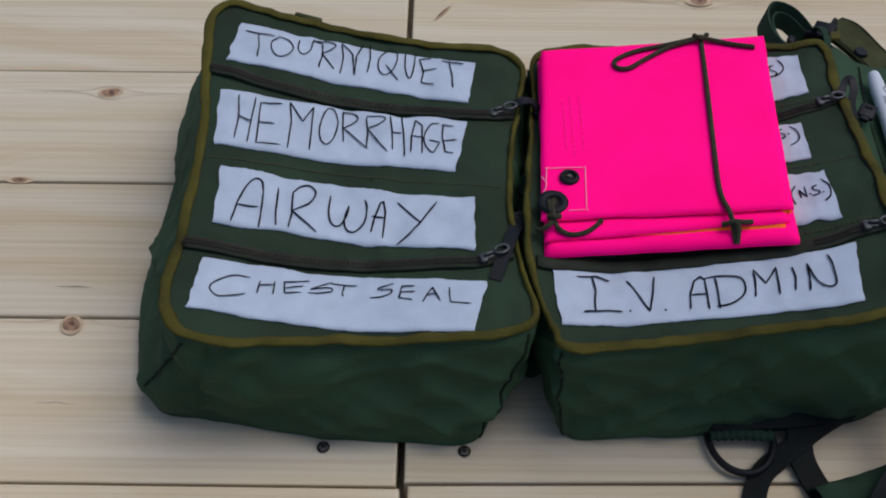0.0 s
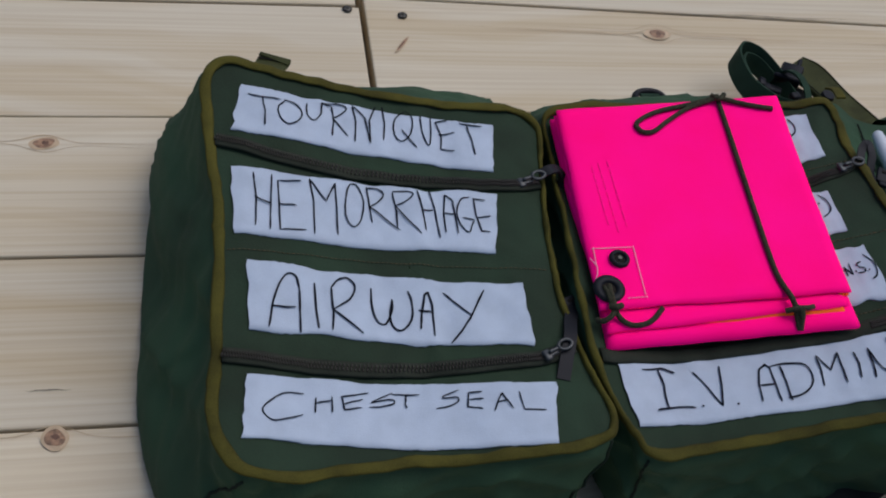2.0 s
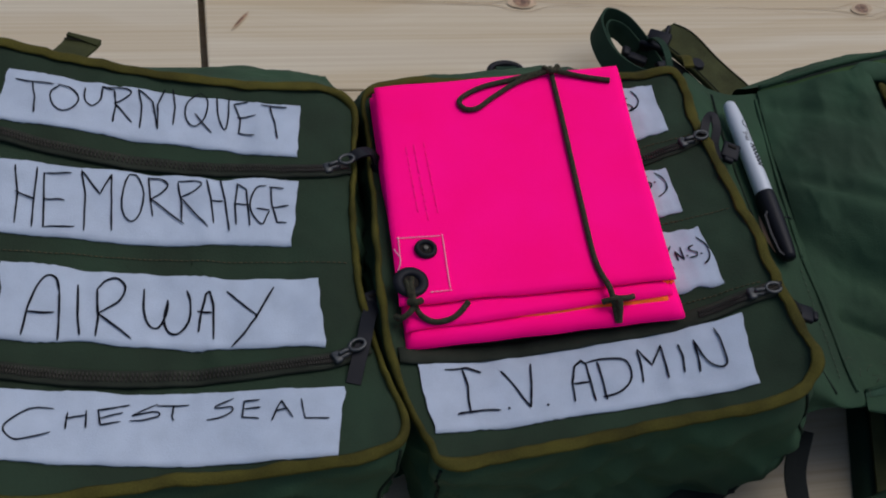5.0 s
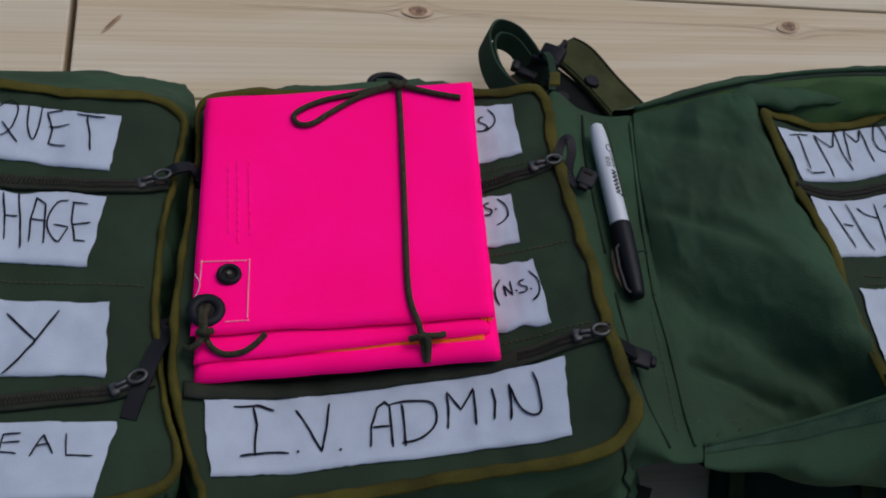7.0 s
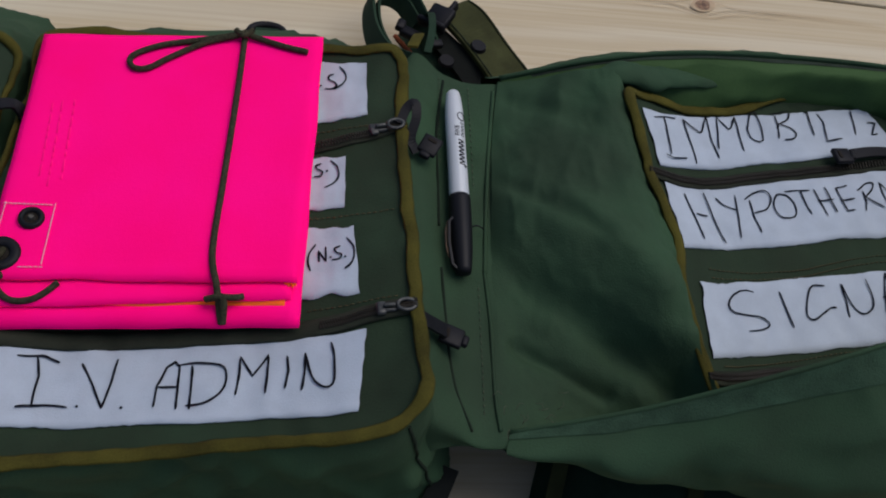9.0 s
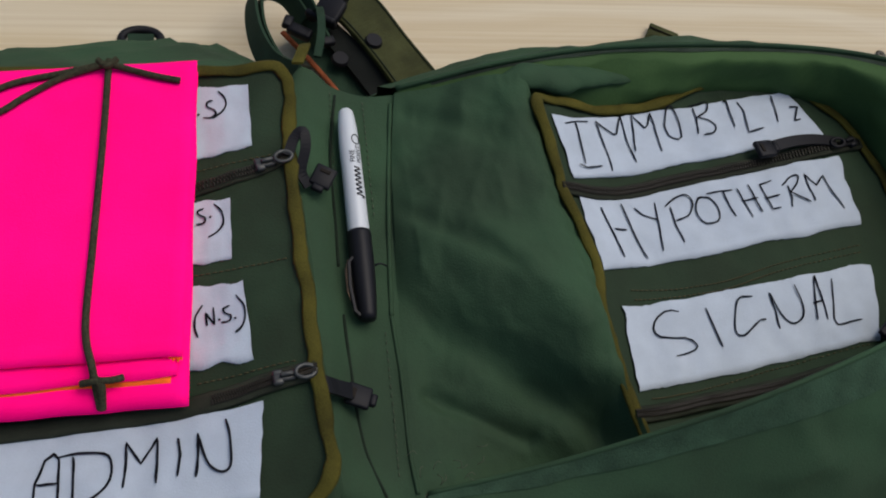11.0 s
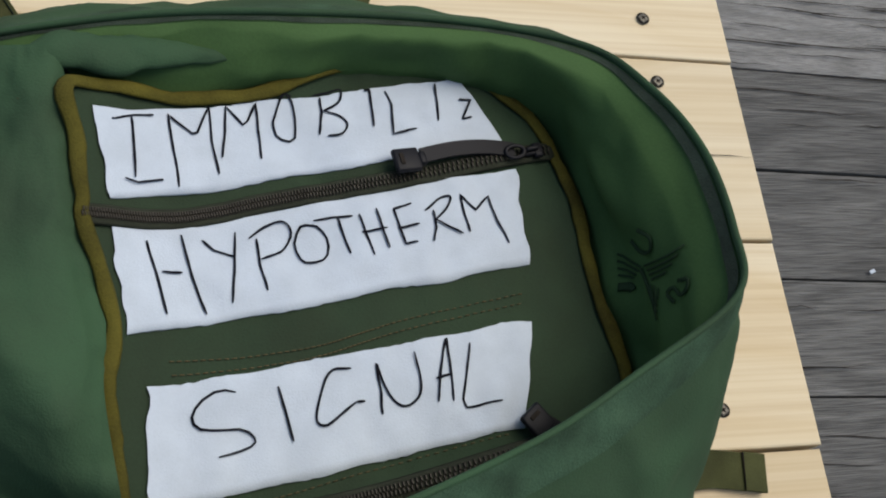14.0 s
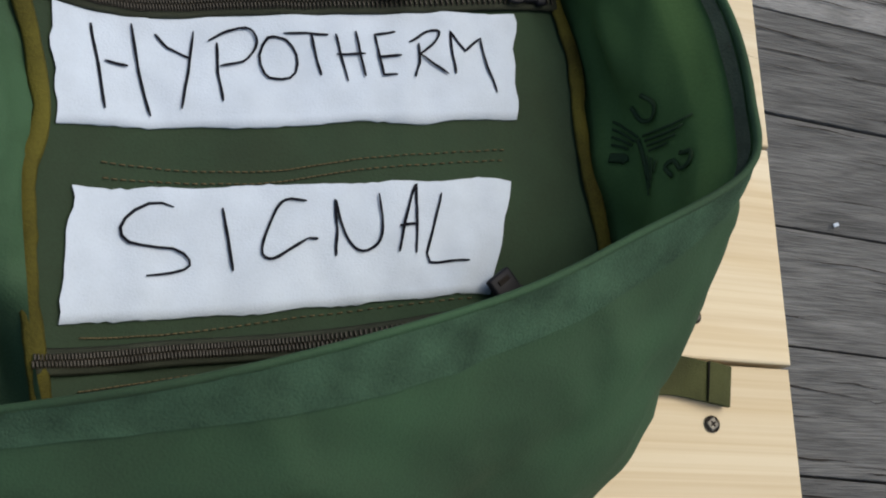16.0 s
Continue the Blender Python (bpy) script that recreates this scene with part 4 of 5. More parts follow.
label([(0.5806, 0.4495), (0.7597, 0.4789), (0.7486, 0.4275), (0.5807, 0.3985)], right_z, "SIGNAL", "S3 0.103 0.324 0.151 0 0 0.550 | I8 0.311 0.325 0.041 0 0 0.500 | G2 0.409 0.401 0.127 0 0 0.486 | N3 0.559 0.393 0.124 0 0 0.501 | A6 0.725 0.380 0.054 0 0 0.592 | L3 0.807 0.289 0.113 0 0 0.598", bag, pen=0.00056, seed=11)
label([(0.5868, 0.3690), (0.7468, 0.3995), (0.7701, 0.3732), (0.5941, 0.3401)], right_z, "ABDOMA ME", "A7 0.051 0.233 0.059 0 0 0.455 | B2 0.153 0.002 0.107 0 0 0.770 | D2 0.256 -0.123 0.127 0 0 0.956 | O5 0.372 0.143 0.128 0 0 0.644 | M6 0.457 -0.019 0.172 0 0 0.805 | A8 0.564 -0.089 0.139 0 0 0.735 | I9 0.614 -0.124 0.114 0 0 0.751 | M7 0.744 0.388 0.097 0 0 0.352 | E7 0.814 0.424 0.075 0 0 0.286", bag, pen=0.00056, seed=12)


# ---- zippers ----
def zipper(points, zf, width=0.011, lift=0.0016, teeth_from=0.0):
    """Zipper tape with its coil of teeth."""
    line = [Vector((p.x, p.y, zf(p.x, p.y) + lift)) for p in curve([(x, y, 0) for x, y in points], 70)]
    z = part("zipper", tube(line, width / 2, 0.0018, 10), ZIP_TAPE, bag)
    length = sum((b - a).length for a, b in zip(line, line[1:]))
    count = int(length / 0.0017)
    verts, faces = [], []
    for i in range(int(count * teeth_from), count):
        s = i / count * (len(line) - 1)
        k = int(s)
        p = line[k].lerp(line[min(k + 1, len(line) - 1)], s - k)
        d = (line[min(k + 1, len(line) - 1)] - line[k]).normalized()
        n = Vector((-d.y, d.x, 0))
        for side in (-1, 1):
            c = p + n * 0.0013 * side + Vector((0, 0, 0.0021)) + d * (0.0004 * side)
            b = len(verts)
            for e in (-1, 1):
                for w in (-1, 1):
                    verts += [c + d * e * 0.0005 + n * w * 0.0015, c + d * e * 0.0003 + n * w * 0.0009 + Vector((0, 0, 0.0009))]
            faces += [(b + 1, b + 3, b + 7, b + 5), (b, b + 1, b + 5, b + 4), (b + 2, b + 3, b + 7, b + 6), (b, b + 1, b + 3, b + 2), (b + 4, b + 5, b + 7, b + 6)]
    part("zipper_teeth", mesh_of("teeth", verts, faces, smooth=False), ZIP_TEETH, z)
    return z


def slider(parent, x, y, z, turn, big=1.0, mat=None):
    """A metal zipper slider: body, bridge and swivelling puller."""
    m = pose(x, y, z, 0, 0, turn)
    s = part("zipper_slider", join([rounded(0.0115 * big, 0.0052 * big, 0.0035, 0.0012, m), rounded(0.0055 * big, 0.0082 * big, 0.0032, 0.0014, m @ pose(-0.003 * big, 0, 0)), rounded(0.007 * big, 0.0024, 0.0035, 0.001, m @ pose(0.001, 0, 0.003))]), mat or BRASS, parent, "dull grey metal zipper slider")
    ring = [m @ Vector((0.0105 * big + 0.005 * math.cos(t), 0.0034 * math.sin(t), 0.0035)) for t in [k * math.tau / 20 for k in range(20)]]
    part("puller", tube(ring, 0.0012, 0.0010, 6, True), mat or BRASS, s)
    return s


z1 = zipper([(-0.076, 0.559), (-0.015, 0.546), (0.076, 0.541), (0.131, 0.542), (0.152, 0.548)], left_z)
z2 = zipper([(-0.076, 0.406), (-0.018, 0.399), (0.064, 0.398), (0.125, 0.402), (0.148, 0.41)], left_z)
z3 = zipper([(0.310, 0.522), (0.351, 0.533), (0.381, 0.541), (0.398, 0.548)], mid_z, 0.009)
z4 = zipper([(0.165, 0.4012), (0.282, 0.4012), (0.342, 0.4025), (0.385, 0.409), (0.402, 0.411)], mid_z, 0.011, teeth_from=0.55)
z5 = zipper([(0.556, 0.523), (0.596, 0.527), (0.640, 0.538), (0.698, 0.550), (0.785, 0.572)], right_z, 0.010)
z6 = zipper([(0.574, 0.384), (0.625, 0.393), (0.682, 0.402), (0.780, 0.425)], right_z, 0.010)


def pull_tab(parent, points, width=0.006, tab=None, turn=0.0):
    """A black cord loop from a slider, with a moulded end where there is one."""
    line = curve(points, 24)
    c = part("pull_cord", strap(line, width, 0.0018), BLACK, parent, "black elastic pull")
    if tab:
        m = pose(*tab, 6, 4, turn)
        t = part("pull_tab", join([rounded(0.0125, 0.0135, 0.0036, 0.0012, m), rounded(0.007, 0.004, 0.004, 0.0012, m @ pose(0, -0.008, 0))]), BLACK, parent, "moulded black plastic end")
        part("slot", rounded(0.006, 0.0022, 0.0008, 0.0003, m @ pose(0, 0.003, 0.0021)), HOLE, t)
    return c


s1 = slider(z1, 0.140, 0.544, left_z(0.140, 0.544) + 0.0045, 18)
pull_tab(s1, [(0.152, 0.549, 0.108), (0.160, 0.552, 0.110), (0.167, 0.555, 0.106), (0.172, 0.553, 0.098), (0.170, 0.549, 0.09)], 0.008)
s2 = slider(z2, 0.131, 0.403, left_z(0.131, 0.403) + 0.0045, 25)
pull_tab(s2, [(0.156, 0.443, 0.096), (0.150, 0.428, 0.101), (0.146, 0.414, 0.104), (0.141, 0.400, 0.103), (0.136, 0.385, 0.100)], 0.009, (0.157, 0.445, 0.095), 20)
s3 = slider(z3, 0.385, 0.5425, mid_z(0.385, 0.5425) + 0.0045, 14)
pull_tab(s3, [(0.398, 0.546, 0.125), (0.402, 0.556, 0.128), (0.407, 0.559, 0.130), (0.408, 0.550, 0.127), (0.405, 0.538, 0.121), (0.409, 0.531, 0.116)], 0.006, (0.4175, 0.536, 0.1175), -28)
s4 = slider(z4, 0.386, 0.4085, mid_z(0.386, 0.4085) + 0.0045, 6)
pull_tab(s4, [(0.398, 0.408, 0.131), (0.406, 0.405, 0.131), (0.414, 0.405, 0.124), (0.421, 0.405, 0.118)], 0.009, (0.425, 0.404, 0.114), 70)
s5 = slider(z5, 0.772, 0.5685, right_z(0.772, 0.5685) + 0.0045, 192, mat=BLACK)
pull_tab(s5, [(0.762, 0.569, 0.100), (0.745, 0.568, 0.104), (0.728, 0.565, 0.107), (0.711, 0.560, 0.109)], 0.008, (0.703, 0.557, 0.110), 100)
s6 = slider(z6, 0.772, 0.4235, right_z(0.772, 0.4235) + 0.0045, 192, mat=BLACK)
pull_tab(s6, [(0.765, 0.424, 0.097), (0.760, 0.427, 0.099), (0.757, 0.428, 0.1)], 0.008, (0.753, 0.429, 0.101), 40)


# ---- stitching ----
def stitches(points, zf, mat, parent, step=0.0032, long=0.0021, thick=0.0003, lift=0.0006, name="stitching"):
    """A row of short thread stitches on a face."""
    line = curve([(x, y, 0) for x, y in points], 120)
    length = sum((b - a).length for a, b in zip(line, line[1:]))
    n = max(2, int(length / step))
    made = []
    for i in range(n):
        k = int(i / n * 118)
        p, d = line[k], (line[k + 1] - line[k]).normalized()
        p = p.lerp(line[k + 1], i / n * 118 - k)
        a, b = p - d * long / 2, p + d * long / 2
        q = [Vector((v.x, v.y, zf(v.x, v.y) + lift)) for v in (a, p, b)]
        q[1].z += 0.0003
        made.append(tube(q, thick, thick, 5))
    ob = part(name, join(made), mat, parent)
    for me in made:
        bpy.data.meshes.remove(me)
    return ob


stitches([(0.591, 0.461), (0.650, 0.467), (0.694, 0.479), (0.761, 0.494)], right_z, BROWN_THREAD, bag)
stitches([(0.592, 0.455), (0.649, 0.462), (0.693, 0.474), (0.760, 0.489)], right_z, BROWN_THREAD, bag)
stitches([(0.589, 0.395), (0.622, 0.400), (0.676, 0.412), (0.745, 0.426)], right_z, BROWN_THREAD, bag)
stitches([(0.590, 0.376), (0.632, 0.386), (0.699, 0.399)], right_z, BROWN_THREAD, bag)
stitches([(-0.07, 0.478), (0.0, 0.4775), (0.07, 0.474), (0.146, 0.470)], left_z, BROWN_THREAD, bag)
stitches([(0.345, 0.475), (0.395, 0.478)], mid_z, BROWN_THREAD, bag)
stitches([(0.345, 0.414), (0.395, 0.418)], mid_z, BROWN_THREAD, bag)
stitches([(0.345, 0.545), (0.395, 0.553)], mid_z, BROWN_THREAD, bag)


def strip_z(x, y):
    best = min((v for r in strip for v in r), key=lambda v: (v.x - x) ** 2 + (v.y - y) ** 2)
    return best.z


def seam(points, mat, r=0.0009, lift=0.0004):
    return part("seam", tube(curve([(x, y, strip_z(x, y) + lift) for x, y in points], 40), r, r * 0.7, 6), mat, bag)


seam([(0.432, 0.606), (0.425, 0.56), (0.424, 0.52), (0.423, 0.485)], SEAM_DARK)
seam([(0.423, 0.455), (0.424, 0.42), (0.427, 0.38), (0.437, 0.354)], SEAM_DARK)
seam([(0.466, 0.600), (0.459, 0.548), (0.454, 0.50), (0.4505, 0.456)], NYLON, 0.0014)
seam([(0.4505, 0.456), (0.452, 0.42), (0.452, 0.38), (0.454, 0.356)], NYLON, 0.0012)
for k in range(12):
    fx, fy = random.uniform(0.450, 0.488), random.uniform(0.352, 0.378)
    a = random.uniform(0, math.tau)
    fz = 0.099 + 0.0004 * k
    fray = curve([(fx, fy, fz), (fx + 0.003 * math.cos(a), fy + 0.003 * math.sin(a), fz + 0.0025), (fx + 0.006 * math.cos(a + 0.5), fy + 0.006 * math.sin(a + 0.5), fz)], 8)
    part("frayed_thread", tube(fray, 0.0002, 0.0002, 4), FRAY, bag)
stitches([(0.4485, 0.600), (0.4478, 0.56), (0.4472, 0.515)], strip_z, FRAY, bag, 0.0045, 0.0024, 0.00022)
stitches([(0.4460, 0.445), (0.4455, 0.40), (0.4450, 0.362)], strip_z, FRAY, bag, 0.0045, 0.0024, 0.00022)
stitches([(0.4290, 0.606), (0.4270, 0.57), (0.4262, 0.53)], strip_z, FRAY, bag, 0.0045, 0.0024, 0.00022)
part("loose_thread", tube(curve([(0.4415, 0.4833, 0.107), (0.446, 0.4840, 0.1085), (0.4500, 0.4836, 0.106)], 10), 0.0006, 0.0005, 5), BLACK, bag, "short black thread end")
# small tear beside the pen
tear = [Vector((x, y, strip_z(0.428, 0.47) + 0.0012)) for x, y in ((0.4285, 0.490), (0.4265, 0.482), (0.4265, 0.470), (0.4295, 0.458), (0.4325, 0.458))]
part("torn_hole", mesh_of("tear", tear, [tuple(range(5))], False), material("tan_backing", (0.30, 0.20, 0.13), 0.9, 0.2, 600, 60), bag, "small tear showing tan backing")

# stitched hem below the rim
n_r = len(inside)


def on_lining(u, v, lift=0.0012):
    """A place on the lining: u along the wall, v from its foot to the rim."""
    j, i = u * 199, v * (n_r - 1)
    a, b = int(min(j, 198)), int(min(i, n_r - 2))
    p = inside[b][a].lerp(inside[b][a + 1], j - a).lerp(inside[b + 1][a].lerp(inside[b + 1][a + 1], j - a), i - b)
    d = Vector((0.68 - p.x, 0.48 - p.y, 0.02)).normalized()
    return p + d * lift


hem = grid("hem", [[on_lining(0.02 + 0.96 * j / 219, v, 0.0016) for j in range(220)] for v in (0.935, 0.955, 0.972, 0.988)])
part("inner_hem", hem, HEM, bag, "turned dark green hem")
out_n = len(outside)
band = []
for i in range(0, 5):
    row = []
    for j in range(0, 200):
        p = outside[i][j]
        d = Vector((p.x - 0.66, p.y - 0.48, 0.3)).normalized()
        row.append(p + d * (0.0007 + 0.0007 * noise.noise(Vector((j * 0.9, i * 2.0, 3)))))
    band.append(row)
part("outer_hem", grid("outer_hem", band), WORN_HEM, bag, "puckered stitched hem")


# black stamp on the lining: two letters and a winged staff
U0, V0 = 0.451, 0.43


def mark(pts, w):
    """One stroke of the stamp; pts in stamp units, right and down."""
    q = [Vector((U0 + 0.0443 * a + 0.0246 * b, V0 + 0.397 * a - 0.213 * b, 0)) for a, b in pts]
    q = curve(q, 16) if len(q) > 2 else q
    if len(q) == 2:
        q = [q[0].lerp(q[1], k / 5) for k in range(6)]
    line = [on_lining(p.x, p.y, 0.0011) for p in q]
    return tube(line, w, w * 0.15, 6, up=Vector((-0.9, 0, 0.4)))


stamp = part("stamp", mark([(-0.20, -0.10), (0.20, 0.40)], 0.0011), STAMP, bag, "black stamped winged emblem")
for k in range(4):
    part("wing_feather", mark([(-0.15 + 0.06 * k, -0.14 + 0.06 * k), (0.60 - 0.11 * k, -0.40 + 0.11 * k)], 0.0006), STAMP, stamp)
    part("wing_feather", mark([(-0.20 - 0.03 * k, -0.12 + 0.05 * k), (-0.60 + 0.04 * k, -0.34 + 0.10 * k)], 0.0006), STAMP, stamp)
    part("wing_feather", mark([(-0.05 + 0.08 * k, 0.08 + 0.02 * k), (0.28 - 0.02 * k, 0.60 - 0.10 * k)], 0.0005), STAMP, stamp)
part("staff_head", mark([(-0.42, 0.14), (-0.30, 0.15), (-0.26, 0.20)], 0.0022), STAMP, stamp)
part("letter_u", mark([(-0.25, -0.68), (-0.02, -0.56), (-0.04, -0.36), (-0.24, -0.34), (-0.42, -0.52)], 0.0010), STAMP, stamp, "stamped letter U")
part("letter_s", mark([(0.52, 0.06), (0.76, 0.08), (0.80, 0.22), (0.62, 0.26), (0.44, 0.14), (0.34, 0.22), (0.50, 0.34)], 0.0010), STAMP, stamp, "stamped letter S")

# ---- webbing, tabs and ring on the bag ----
V = Vector
loop = curve([(0.412, 0.630, 0.085), (0.399, 0.662, 0.060), (0.391, 0.702, 0.044), (0.391, 0.738, 0.040), (0.402, 0.757, 0.037), (0.419, 0.754, 0.033), (0.431, 0.734, 0.029), (0.440, 0.708, 0.024)], 60)
part("strap_loop", strap(loop, 0.020, 0.0022, V((0.35, 0.25, 1)).normalized()), DARK_WEB, bag, "green webbing loop standing on edge")
inner_loop = curve([(0.414, 0.634, 0.080), (0.404, 0.664, 0.056), (0.396, 0.702, 0.042), (0.396, 0.733, 0.037), (0.404, 0.748, 0.034), (0.417, 0.745, 0.031), (0.428, 0.727, 0.027)], 50)
part("strap_loop", strap(inner_loop, 0.016, 0.002, V((0.35, 0.25, 1)).normalized()), DARK_WEB, bag, "green webbing loop standing on edge")
thin = curve([(0.408, 0.612, 0.124), (0.413, 0.628, 0.117), (0.416, 0.640, 0.107)], 20)
part("binding_end", strap(thin, 0.007, 0.0016, V((1, 0.1, 0.1))), BINDING, bag, "loose olive tape end")
tail = curve([(0.430, 0.668, 0.060), (0.434, 0.686, 0.060), (0.436, 0.705, 0.056), (0.437, 0.722, 0.046), (0.436, 0.730, 0.036)], 24)
part("strap_tail", strap(tail, 0.0055, 0.002, V((1, 0.05, 0.1))), DARK_WEB, bag, "narrow grey-green strap end")
shoulder = curve([(0.458, 0.750, 0.026), (0.470, 0.733, 0.029), (0.486, 0.708, 0.026), (0.503, 0.678, 0.024), (0.520, 0.648, 0.020)], 30)
sag = [V((0.82, 0.55, -0.05 + 0.07 * math.sin(k * 0.3))) for k in range(30)]
strap_ob = part("shoulder_strap", strap(shoulder, 0.036, 0.005, sag), WEBBING, bag, "worn olive webbing shoulder strap")
for side_k in (-1, 1):
    stitch = [p + V((0.82, 0.55, 0)).normalized() * side_k * 0.0155 + V((0, 0, 0.0032 + side_k * 0.015 * sag[k].z)) for k, p in enumerate(shoulder)]
    part("edge_stitch", tube(stitch, 0.0005, 0.0004, 5), SEAM_DARK, strap_ob)
lower = curve([(0.428, 0.738, 0.010), (0.446, 0.712, 0.010), (0.464, 0.684, 0.009), (0.484, 0.650, 0.009)], 24)
under = part("strap_backing", strap(lower, 0.034, 0.005, V((0.82, 0.55, 0.0))), DARK_WEB, bag)
edge = [p + V((-0.0142, -0.0092, 0.002)) for p in lower]
part("worn_edge", tube(edge, 0.0022, 0.0018, 6), RUST, under, "rusty worn edge")
inner_strap = curve([(0.446, 0.722, 0.020), (0.460, 0.704, 0.020), (0.476, 0.678, 0.017), (0.492, 0.650, 0.014)], 24)
part("strap_core", strap(inner_strap, 0.018, 0.006, V((0.82, 0.55, 0.2))), BLACK_WEB, bag, "black inner webbing")
for bx, by, bz in ((0.476, 0.706, 0.0315), (0.452, 0.697, 0.022)):
    bm = bmesh.new()
    bmesh.ops.create_cone(bm, cap_ends=True, segments=28, radius1=0.0066, radius2=0.0056, depth=0.0028, matrix=pose(bx, by, bz, 0, 6, 0))
    part("snap_button", bm, BLACK, strap_ob, "black snap button")
part("buckle", join([rounded(0.020, 0.020, 0.007, 0.002, pose(0.446, 0.731, 0.034, 12, -10, -35)), rounded(0.024, 0.005, 0.010, 0.002, pose(0.439, 0.723, 0.034, 10, -10, -35)), rounded(0.004, 0.020, 0.009, 0.0015, pose(0.455, 0.737, 0.034, 10, -10, -35)), rounded(0.010, 0.007, 0.006, 0.0015, pose(0.443, 0.706, 0.030, 10, 10, 20))]), BLACK, bag, "black plastic buckle")
part("buckle", join([rounded(0.018, 0.009, 0.007, 0.002, pose(0.424, 0.716, 0.028, 0, 0, -30)), rounded(0.007, 0.010, 0.006, 0.0015, pose(0.416, 0.723, 0.030, 0, 10, -20))]), BLACK, bag, "black plastic buckle")
for pts, side, w in (
    ([(0.842, 0.414, 0.016), (0.866, 0.418, 0.006), (0.888, 0.4195, 0.003), (0.905, 0.417, 0.0045), (0.922, 0.4145, 0.003)], V((0.12, 1, 0)), 0.022),
    ([(0.860, 0.575, 0.014), (0.888, 0.5775, 0.003), (0.899, 0.578, 0.004), (0.909, 0.5785, 0.003)], V((-0.03, 1, 0)), 0.024),
    ([(0.696, 0.676, 0.030), (0.708, 0.722, 0.004), (0.714, 0.735, 0.005), (0.7185, 0.743, 0.003)], V((1, -0.5, 0)), 0.024),
    ([(-0.038, 0.690, 0.062), (-0.030, 0.712, 0.052), (-0.024, 0.724, 0.05)], V((1, -0.2, 0)), 0.026),
):
    line = curve(pts, 16)
    t = part("webbing_tab", strap(line, w, 0.0022, side), WEBBING, bag, "olive webbing tab")
    part("tab_fold", strap([line[-4] + V((0, 0, 0.0018)), line[-2] + V((0, 0, 0.0022)), line[-1] + V((0, 0, 0.0018))], w * 1.02, 0.002, side), WEBBING, t)
    mid = line[-4] + V((0, 0, 0.0022))
    sd = side.normalized() * w / 2
    part("stitch_line", tube([mid - sd, mid, mid + sd], 0.0006, 0.0005, 5), HOLE, t)

# ring and webbing at the front of the middle pocket
ring = [V((0.311 + 0.023 * math.cos(t), 0.3205 + (0.004 if math.sin(t) > 0 else 0.029) * math.sin(t), 0.007)) for t in [k * math.tau / 44 for k in range(44)]]
d_ring = part("d_ring", tube(ring, 0.0027, 0.0027, 8, True), BLACK, bag, "black enamelled steel ring")
bar = curve([(0.289, 0.3185, 0.0115), (0.311, 0.3190, 0.0125), (0.333, 0.3185, 0.0115)], 44)
loop = tube(bar, 0.0040, 0.0040, 12)
for k, v in enumerate(loop.vertices):
    p = bar[min(k // 12, 43)]
    v.co = p + (v.co - p) * (1 + 0.16 * math.cos(k // 12 * 1.25) + 0.1 * noise.noise(v.co * 300))
part("ring_loop", loop, DARK_WEB, d_ring, "ribbed dark green loop round the ring")
part("front_webbing", strap(curve([(0.290, 0.329, 0.015), (0.336, 0.331, 0.016), (0.388, 0.337, 0.016)], 16), 0.017, 0.010, V((0, 1, 0.4))), BLACK_WEB, bag)
part("front_strap", strap(curve([(0.388, 0.338, 0.018), (0.363, 0.324, 0.013), (0.339, 0.306, 0.008), (0.323, 0.293, 0.0035), (0.314, 0.273, 0.0025), (0.308, 0.240, 0.0025)], 40), 0.016, 0.003, V((0.75, -0.65, 0.1))), BLACK_WEB, bag, "black strap trailing on the boards")
part("front_strap", strap(curve([(0.352, 0.325, 0.012), (0.352, 0.303, 0.006), (0.360, 0.280, 0.004), (0.372, 0.255, 0.004)], 20), 0.018, 0.003, V((1, 0.25, 0))), BLACK_WEB, bag, "black strap trailing on the boards")
pad = loft([
    [(0.350, 0.279, 0.002), (0.385, 0.290, 0.004), (0.43, 0.303, 0.006), (0.49, 0.318, 0.006)],
    [(0.352, 0.274, 0.018), (0.388, 0.284, 0.024), (0.432, 0.297, 0.030), (0.492, 0.312, 0.034)],
    [(0.358, 0.250, 0.022), (0.395, 0.258, 0.030), (0.440, 0.27, 0.036), (0.50, 0.288, 0.040)],
    [(0.360, 0.225, 0.014), (0.402, 0.228, 0.02), (0.45, 0.24, 0.025), (0.51, 0.262, 0.025)],
    [(0.360, 0.218, 0.001), (0.402, 0.22, 0.001), (0.45, 0.232, 0.001), (0.51, 0.255, 0.001)],
], 40, 30)
for r in pad:
    for v in r:
        v.z = max(0.001, v.z + folds(v, 0.004, 22, 1))
part("shoulder_pad", grid("pad", pad), DARK_WEB, bag, "padded dark green strap end")
part("pad_strap", strap(curve([(0.430, 0.350, 0.056), (0.421, 0.327, 0.044), (0.417, 0.300, 0.038), (0.404, 0.280, 0.0365), (0.390, 0.262, 0.036), (0.380, 0.244, 0.031)], 30), 0.014, 0.003, V((0.85, -0.5, 0))), BLACK_WEB, bag, "black strap lying over the pad")

